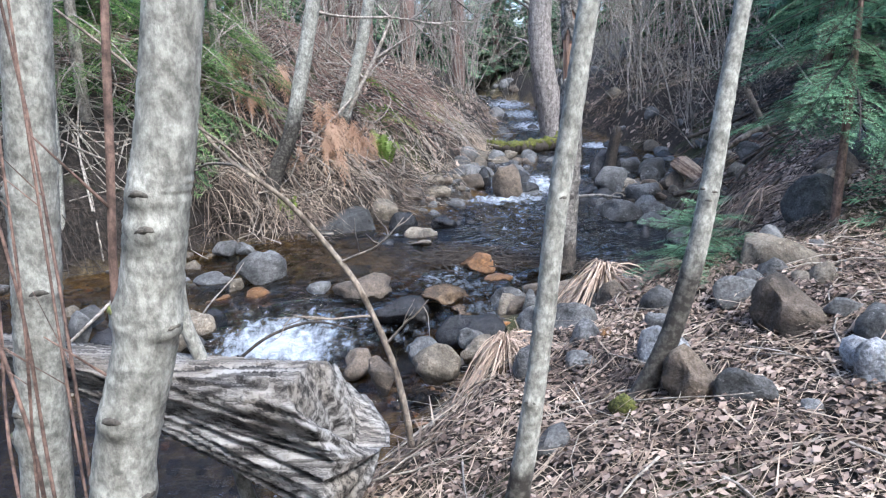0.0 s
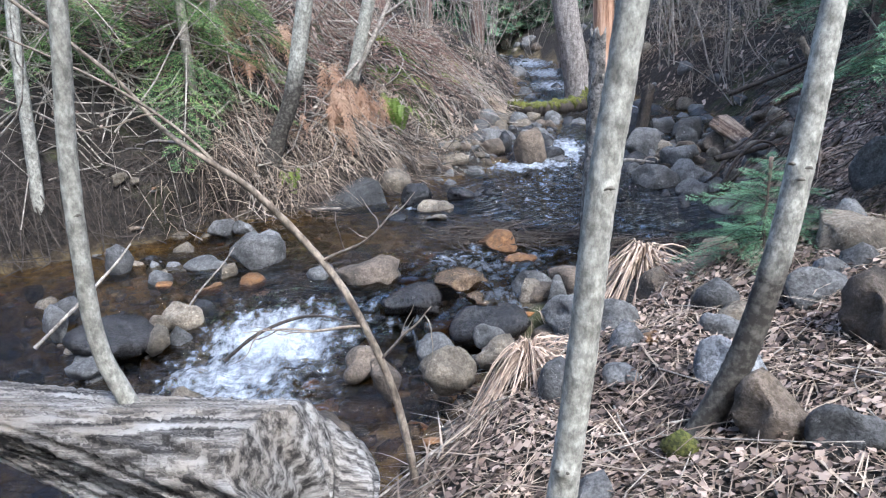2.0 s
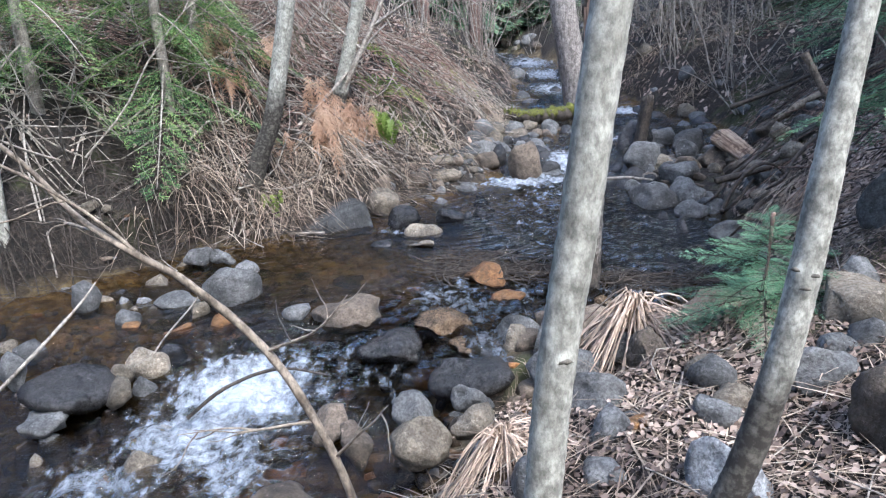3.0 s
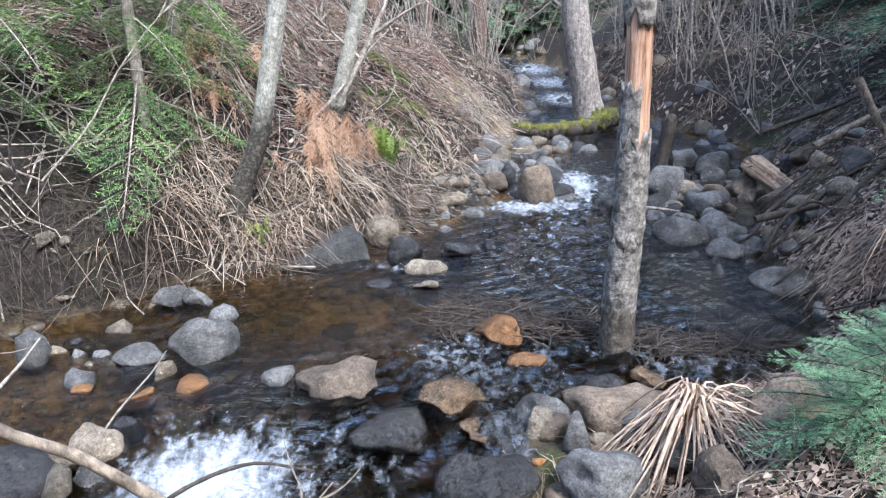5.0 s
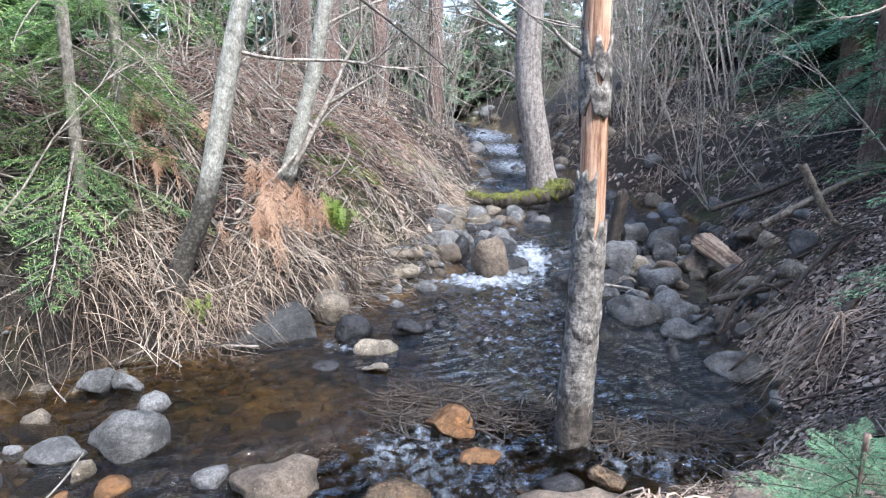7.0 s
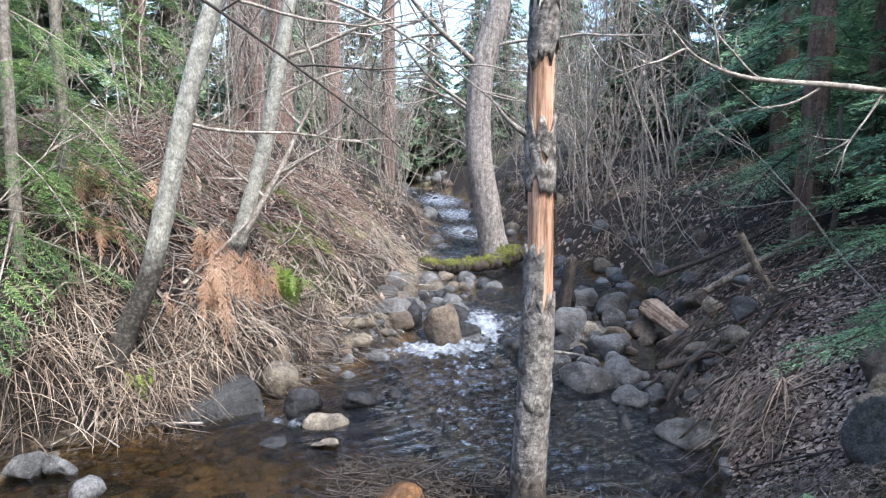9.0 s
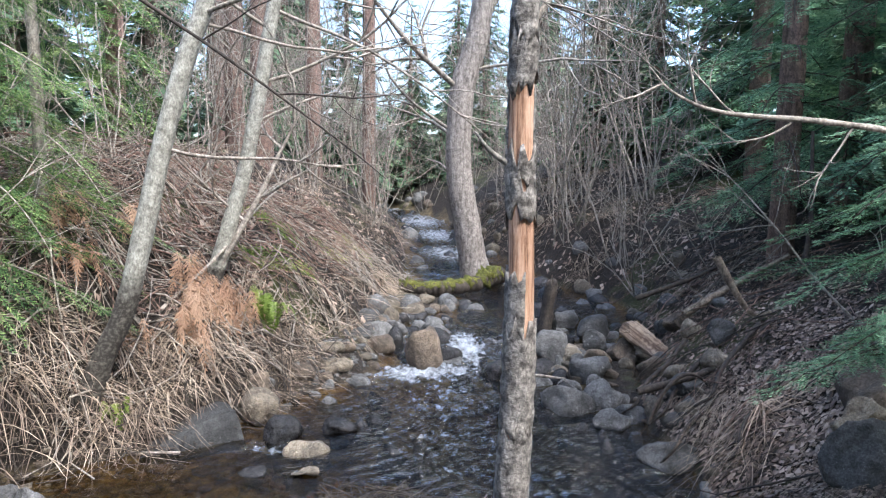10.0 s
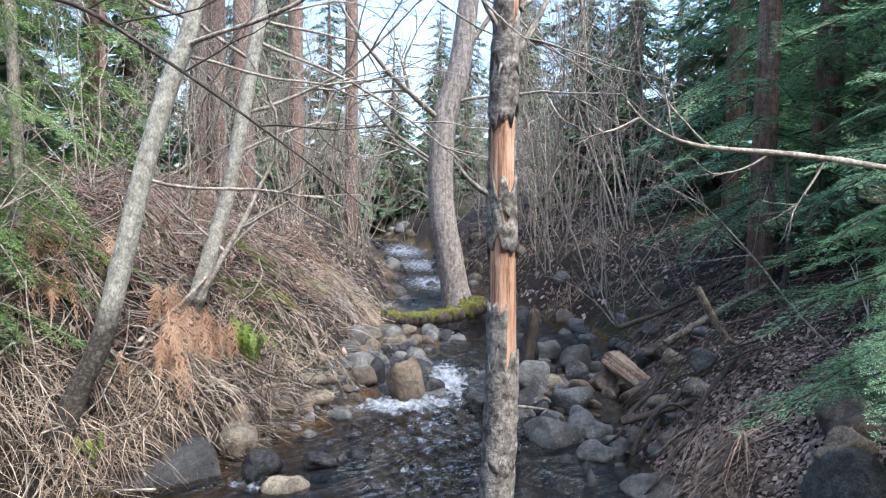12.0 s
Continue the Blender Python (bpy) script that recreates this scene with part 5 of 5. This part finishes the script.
def sticks(name, label, mat, count, box, keep_if, length, radius, lift=0.12):
    out, made = [], 0
    while made < count:
        x, y = rng.uniform(box[0], box[1]), rng.uniform(box[2], box[3])
        if not keep_if(np.array([x]), np.array([y]))[0]:
            continue
        made += 1
        l, a = rng.uniform(*length), rng.uniform(0, 6.28)
        u = np.linspace(-0.5, 0.5, 6)
        bow = 0.12 * l * rng.normal() * (1 - 4 * u * u)
        px, py = x + l * u * math.cos(a) - bow * math.sin(a), y + l * u * math.sin(a) + bow * math.cos(a)
        pz = np.maximum(ground_at(px, py), water_level(px, py)) + 0.012 + rng.uniform(0, lift) * rng.uniform(0, 1) + 0.3 * l * rng.uniform(-0.1, 0.3) * (u + 0.5)
        r = rng.uniform(*radius)
        out.append(tube(np.stack([px, py, pz], -1), [r, r * 0.4], 4))
    ob = part(name, join(out), mat)
    return tagged(ob, label, "twigs", kind="stuff")


sticks("fallen_twigs", "pale fallen twigs on the grassy bank", TWIG, 1000, (-4.5, 1.0, 5.6, 13), on_left, (0.3, 1.3), (0.003, 0.011), 0.3)
# root mats, with extra dark sticks in place of the undercut's shade
sticks("fallen_twigs", "dark roots and twigs overhanging the water, thickened as undercut shade", DARK_TWIG, 520, (-4.2, 0.2, 4.6, 8.5), lambda x, y: (away(x, y, LEFT) < 0.1) & (away(x, y, LEFT) > -0.5), (0.25, 0.9), (0.002, 0.007), 0.2)
sticks("fallen_twigs", "dark rotting stems in the hollows of the bank", DARK_TWIG, 500, (-4.5, 0.9, 6.6, 12), lambda x, y: on_left(x, y) & ~matted(x, y), (0.2, 0.8), (0.004, 0.012), 0.2)
sticks("fallen_twigs", "red-brown dead stems heaped on the bank crest", RED_TWIG, 1000, (-4.5, 0.8, 6.8, 13), lambda x, y: (away(x, y, LEFT) < -0.7) & (away(x, y, LEFT) > -3.4), (0.3, 1.2), (0.003, 0.009), 0.35)
sticks("fallen_twigs", "thin twigs in the leaf litter", TWIG, 160, (-0.3, 3, 0.8, 5), on_right, (0.2, 0.7), (0.002, 0.006), 0.08)
sticks("fallen_twigs", "brown dead stems tangled on the shaded bank", RED_TWIG, 90, (2.5, 4.8, 5.6, 11), on_right, (0.3, 1.0), (0.003, 0.009), 0.35)
sticks("fallen_twigs", "dark roots and sticks along the shaded bank", DARK_TWIG, 150, (2.2, 4.6, 4.9, 11), on_right, (0.2, 0.8), (0.002, 0.008), 0.3)
sticks("fallen_twigs", "mat of dark twigs caught against the snag", DARK_TWIG, 270, (-0.1, 0.95, 5.3, 5.8), lambda x, y: 5.85 - 0.35 * x > y, (0.08, 0.5), (0.002, 0.007), 0.09)
sticks("fallen_twigs", "dark twigs trapped across the riffle", DARK_TWIG, 170, (1.05, 1.85, 5.0, 5.25), lambda x, y: x > 0, (0.15, 0.4), (0.002, 0.006), 0.08)


# tufts of long dry grass by the water
def grass_tuft(label, x, y, top, reach, count, thick=0.0045):
    root = new("grass_tuft")
    at = np.array([x, y, height(x, y)])
    root.location = at
    tagged(root, label, "grass tuft", "dry grass tufts")
    g = np.random.default_rng(int(100 * x + 10 * y))
    for _ in range(count):
        yaw, l = g.uniform(0, 6.28), reach * g.uniform(0.45, 1.15)
        way = np.array([math.cos(yaw), math.sin(yaw), 0])
        side = np.array([-way[1], way[0], 0]) * g.normal(0, 0.12 * l)
        rise = top - at[2] - g.uniform(0.0, 0.45) * reach
        peak = np.array([0, 0, rise]) + way * l * g.uniform(0.08, 0.3) + side * 0.4
        foot_xy = at[:2] + (way * l + side)[:2]
        low = max(height(*foot_xy), float(water_level(*foot_xy))) + 0.015 - at[2]
        foot = np.append(foot_xy - at[:2], low + g.uniform(0, 0.3) * max(0, rise - low) * g.uniform(0, 1))
        pts = [np.array([0.1 * peak[0], 0.1 * peak[1], 0.0]), 0.55 * peak + np.array([0, 0, 0.1 * rise]), peak, 0.5 * (peak + foot) + np.array([0, 0, g.uniform(-0.03, 0.06)]), foot]
        r = thick * g.uniform(0.5, 1.2)
        part("blade", tube(spline(pts, 9), [r, r, r * 0.5], 4), REED, root, "", False)


grass_tuft("drooping tuft of bleached dry reeds beside the creek", 1.02, 4.02, 0.35, 0.36, 110, 0.006)
grass_tuft("drooping tuft of tan dry grass among stones", 0.33, 2.95, 0.3, 0.24, 150, 0.0035)
grass_tuft("drooping dry grass over the shaded bank", 2.75, 5.75, 0.5, 0.28, 60, 0.004)


# rusty dead ferns and the small green shrub
def fern(label, x, y, tall, count, mat, seed, category="fern"):
    g = np.random.default_rng(seed)
    root = new("dead_fern" if category == "fern" else "small_shrub")
    root.location = (x, y, height(x, y) - 0.02)
    tagged(root, label, category)
    dead = category == "fern"
    for i in range(count):
        yaw, l = (g.normal(-0.9, 1.3) if dead else g.uniform(0, 6.28)), tall * g.uniform(0.6, 1.0)
        rise, sag = (g.uniform(0.5, 1.1), g.uniform(0.75, 1.3)) if dead else (g.uniform(0.8, 1.2), g.uniform(0.2, 0.5))
        c, t = math.cos(yaw), math.sin(yaw)
        u = np.linspace(0.04, 1, 26)
        spine = np.stack([0.5 * l * u ** 0.8, 0.05 * l * np.sin(5 * u + i), tall * (rise * np.sin(2.0 * u) - sag * u * u)], -1)
        v = list(spine + np.array([0, 0.003, 0])) + list(spine - np.array([0, 0.003, 0]))
        f = [[j, j + 1, j + 27, j + 26] for j in range(25)]
        for j in range(25):
            w = 0.15 * l * math.sin(math.pi * min(1, 0.15 + 0.85 * u[j])) + 0.012
            step = spine[j + 1] - spine[j]
            for q in (-1, 1):
                tip = spine[j] + 0.5 * step + np.array([0.2 * w, q * w * g.uniform(0.5, 1.1), -w * (g.uniform(0.1, 1.4) if dead else g.uniform(-0.1, 0.4))])
                mid, half = 0.55 * spine[j] + 0.45 * tip, step * (0.26 if dead else 0.4)
                f.append([j, len(v), len(v) + 1, len(v) + 2])
                v += [mid - half, tip, mid + half]
        v = np.array(v)
        v = np.stack([v[:, 0] * c - v[:, 1] * t, v[:, 0] * t + v[:, 1] * c, v[:, 2]], -1)
        part("frond", (v, np.array(f)), mat, root, "", False)


for k, (x, y, tall) in enumerate([(-1.3, 7.7, 0.6), (-1.1, 7.9, 0.65), (-1.45, 8.0, 0.65), (-1.2, 7.4, 0.5), (-1.65, 7.3, 0.5), (-2.1, 7.4, 0.5), (-0.95, 8.3, 0.5), (-1.35, 7.5, 0.6), (-1.2, 8.1, 0.6), (-2.4, 7.9, 0.6), (-3.0, 8.6, 0.6), (-2.0, 8.3, 0.5)]):
    fern("rusty dead fern fronds drooping on the bank", x, y, tall, 9, FERN, 300 + k)
fern("small yellow-green leafy shrub on the bank", -0.72, 8.3, 0.5, 14, SHRUB, 320, "shrub")
fern("small yellow-green leafy shrub on the bank", -1.55, 6.65, 0.25, 8, SHRUB, 321, "shrub")

# bare branch reaching out of the shaded firs
bare = new("bare_branch_tree")
bare.location = (3.1, 4.1, height(3.1, 4.1) - 0.1)
tagged(bare, "thin bare tree with a pale branch over the creek", "tree")
zero = np.array(bare.location)
v, f = tube(spline([zero, zero + np.array((0.05, 0, 1.0)), zero + np.array((-0.1, 0.05, 2.6)), zero + np.array((0.1, 0, 4.0))], 24), [0.05, 0.045, 0.03, 0.015], 8, 0.03, 2)
part("trunk", (v - zero, f), TWIG, bare)
reach_line = spline([(3.02, 4.12, 1.75), (2.6, 4.0, 2.0), (2.12, 4.0, 2.08), (1.75, 4.0, 2.12), (1.4, 4.0, 2.14), (1.22, 4.0, 2.2), (1.12, 3.98, 2.28)], 40)
v, f = tube(reach_line, [0.02, 0.014, 0.011, 0.006, 0.003], 7, 0.05, 5)
part("branch", (v - zero, f), TWIG, bare, "pale bare branch")
gt = np.random.default_rng(31)
for u, way, length in ((0.55, (-0.5, 0, -0.5), 0.3), (0.75, (-0.3, -0.1, 0.6), 0.25), (0.65, (-0.4, 0.2, 0.5), 0.4), (0.45, (-0.3, 0, -0.8), 0.35), (0.9, (-0.8, 0, -0.3), 0.25)):
    out = []
    bare_twigs(reach_line[int(u * 39)], way, length, 0.005, 1, gt, out, 4)
    v, f = join(out)
    part("twig", (v - zero, f), TWIG, bare)

# thin brown stems beside the first alder
stems = new("brown_shrub")
stems.location = (-0.62, 1.32, 0.0)
tagged(stems, "thin red-brown leafless stems beside the pale alder", "shrub")
zero = np.array(stems.location)
gr = np.random.default_rng(44)
for dx, dy, tx, ty, r in ((-0.02, 0.0, 0.1, 0.05, 0.012), (-0.12, 0.1, -0.15, 0.1, 0.005), (-0.22, 0.1, -0.2, 0.1, 0.005), (-0.32, 0.12, -0.1, 0.15, 0.006), (-0.16, 0.05, 0.05, 0.0, 0.004), (-0.4, 0.2, -0.1, 0.2, 0.005), (-0.28, 0.0, 0.15, 0.1, 0.004)):
    foot_at = zero + np.array((dx, dy, -0.25))
    pts = [foot_at + np.array((tx * u + gr.normal(0, 0.02), ty * u + gr.normal(0, 0.02), 2.8 * u)) for u in np.linspace(0, 1, 8)]
    line = spline(pts, 30)
    pieces = [tube(line, [r, r * 0.8, r * 0.4], 6, 0.05, 3)]
    for u in (0.4, 0.55, 0.7):
        a = gr.uniform(2.0, 4.5)
        tip = line[int(29 * u)] + np.array((0.14 * math.cos(a), 0.14 * math.sin(a), 0.16))
        pieces.append(tube(np.linspace(line[int(29 * u)], tip, 5), [r * 0.4, r * 0.15], 4))
    v, f = join(pieces)
    part("stem", (v - zero, f), RED_TWIG, stems)

# black stick lying in the small fall, white sticks by the left shore
def stick(label, pts, r, mat):
    line = spline(pts, 20)
    root = line[0]
    v, f = tube(line, [r, r * 0.8, r * 0.4], 6, 0.06, len(label))
    ob = part("fallen_stick", (v - root, f), mat)
    ob.location = root
    tagged(ob, label, "stick", "loose sticks")


stick("black wet stick arched over the white water", [(-1.25, 3.85, -0.22), (-1.05, 3.9, -0.08), (-0.8, 4.0, -0.03), (-0.55, 4.05, -0.1)], 0.012, DARK_TWIG)
stick("white barkless stick leaning on shore stones", [(-2.45, 4.05, -0.22), (-2.3, 4.3, -0.05), (-2.2, 4.6, 0.1), (-2.15, 4.75, 0.2)], 0.012, TWIG)
stick("thin pale stick standing in the shallows", [(-1.75, 4.2, -0.3), (-1.6, 4.35, -0.05), (-1.45, 4.5, 0.12), (-1.4, 4.6, 0.2)], 0.006, TWIG)
stick("pale branch lying across the stones", [(1.5, 7.75, 0.1), (1.75, 7.6, 0.14), (2.0, 7.55, 0.12)], 0.02, TWIG)
stick("long fallen pole leaning on the grassy bank", [(-1.55, 7.6, 0.75), (-1.2, 8.3, 1.15), (-0.95, 9.0, 1.55), (-0.8, 9.5, 1.75)], 0.02, TWIG)
for k, (x, y, z) in enumerate([(2.45, 6.2, 0.1), (2.6, 6.7, 0.2), (2.55, 7.1, 0.15), (2.8, 6.4, 0.45), (2.65, 5.8, 0.3)]):
    stick("dark twisted root hanging from the bank", [(x + 0.5, y + 0.3, z + 0.35), (x + 0.25, y + 0.1, z + 0.2 + 0.05 * (k % 2)), (x, y - 0.05, z + 0.08), (x - 0.15, y - 0.2, z - 0.02 * k), (x - 0.25, y - 0.15, z - 0.15)], 0.022, DARK_TWIG)
stick("pale curved root looping above the pool", [(2.9, 6.3, 0.35), (2.72, 6.1, 0.3), (2.62, 6.0, 0.05), (2.45, 6.0, -0.02)], 0.016, TWIG)
stick("old brown log lying along the shaded bank", [(3.3, 7.95, 0.62), (3.82, 8.0, 0.9), (4.4, 8.0, 1.2)], 0.042, SAPLING_BARK)
stick("thick root arching out of the bank", [(3.05, 6.95, 1.3), (3.16, 6.92, 1.1), (3.23, 6.9, 0.98), (3.38, 6.9, 0.83), (3.65, 6.95, 0.87)], 0.035, SAPLING_BARK)
stick("long dark root along the stones", [(2.27, 6.6, 0.3), (2.71, 6.62, 0.4), (2.97, 6.6, 0.52), (3.15, 6.6, 0.68), (3.5, 6.7, 0.88)], 0.03, DARK_TWIG)
stick("dark root dipping to the pool", [(2.3, 6.45, 0.1), (2.42, 6.48, 0.32), (2.6, 6.5, 0.46), (2.78, 6.5, 0.38), (2.88, 6.48, 0.1)], 0.018, DARK_TWIG)
stick("pale bleached root looping over the pool", [(2.7, 6.5, 0.36), (2.82, 6.42, 0.24), (2.88, 6.4, 0.1), (2.8, 6.38, -0.02), (2.55, 6.3, -0.05)], 0.013, TWIG)
stick("grey root branching down the bank", [(3.5, 6.5, 0.85), (3.2, 6.3, 0.62), (2.95, 6.2, 0.42), (2.72, 6.2, 0.2), (2.6, 6.25, 0.0)], 0.022, SAPLING_BARK)
stick("thin bare trunk leaning over the bank", [(3.9, 7.6, 0.7), (4.2, 7.6, 1.05), (4.32, 7.6, 1.45), (4.35, 7.7, 2.4)], 0.04, DARK_TWIG)
stick("dead pole lying on the shaded bank", [(3.0, 8.4, 0.7), (3.6, 8.3, 0.95), (4.3, 8.4, 1.25)], 0.03, DARK_TWIG)

# long bare bough reaching in above the creek
bough_tree = new("leaning_alder")
bough_tree.location = (-3.1, 5.3, height(-3.1, 5.3) - 0.1)
tagged(bough_tree, "slim alder sending a long bare bough over the creek", "tree")
zero = np.array(bough_tree.location)
v, f = tube(spline([zero - np.array((0.05, 0.1, 0.7)), zero, (-3.0, 5.3, 1.5), (-2.9, 5.35, 2.7), (-2.9, 5.4, 5.0)], 24), [0.05, 0.045, 0.04, 0.02], 8, 0.02, 2)
part("trunk", (v - zero, f), ALDER, bough_tree)
bough_line = spline([(-2.9, 5.35, 2.6), (-2.2, 5.4, 2.85), (-1.53, 5.5, 2.94), (-1.19, 5.5, 2.92), (-0.73, 5.5, 2.65), (-0.21, 5.5, 2.29), (0.14, 5.5, 2.03), (0.3, 5.5, 1.9)], 50)
v, f = tube(bough_line, [0.02, 0.016, 0.011, 0.006, 0.002], 7, 0.03, 5)
part("branch", (v - zero, f), DARK_TWIG, bough_tree, "long dark bare branch")
for u, way, length in ((0.35, (1, 0.1, -0.1), 0.9), (0.5, (1, 0.2, 0.15), 1.0), (0.6, (0.8, 0, 0.5), 0.7), (0.45, (0.9, 0.1, 0.4), 0.8), (0.7, (1, 0.1, 0.1), 0.7), (0.3, (-0.3, -0.1, -0.5), 0.6)):
    out = []
    bare_twigs(bough_line[int(u * 49)], way, length, 0.006, 1, gt, out, 4)
    v, f = join(out)
    part("twig", (v - zero, f), DARK_TWIG, bough_tree)


# patches of moss on the crest of the bank
def moss_patch(x, y, size, seed):
    g = np.random.default_rng(seed)
    n = 900
    a, d = g.uniform(0, 6.28, n), size * np.sqrt(g.uniform(0, 1, n))
    px, py = x + d * np.cos(a), y + 0.7 * d * np.sin(a)
    v, f = blades(px, py, ground_at(px, py) + 0.01, g.uniform(0, 6.28, n), g.uniform(0.05, 0.13, n), g.uniform(0.006, 0.016, n), g.uniform(0.1, 0.6, n), g.uniform(0.5, 1.4, n))
    ob = part("moss_patch", (v, f), SHRUB, None, "", False)
    tagged(ob, "patch of yellow-green moss on the bank", "moss", kind="stuff")


for k, (x, y, size) in enumerate([(-0.9, 9.3, 0.3), (-0.6, 9.5, 0.25), (-0.9, 10.2, 0.28), (-1.4, 10.6, 0.25), (-0.3, 10.8, 0.25), (0.0, 12.2, 0.3)]):
    moss_patch(x, y, size, 500 + k)
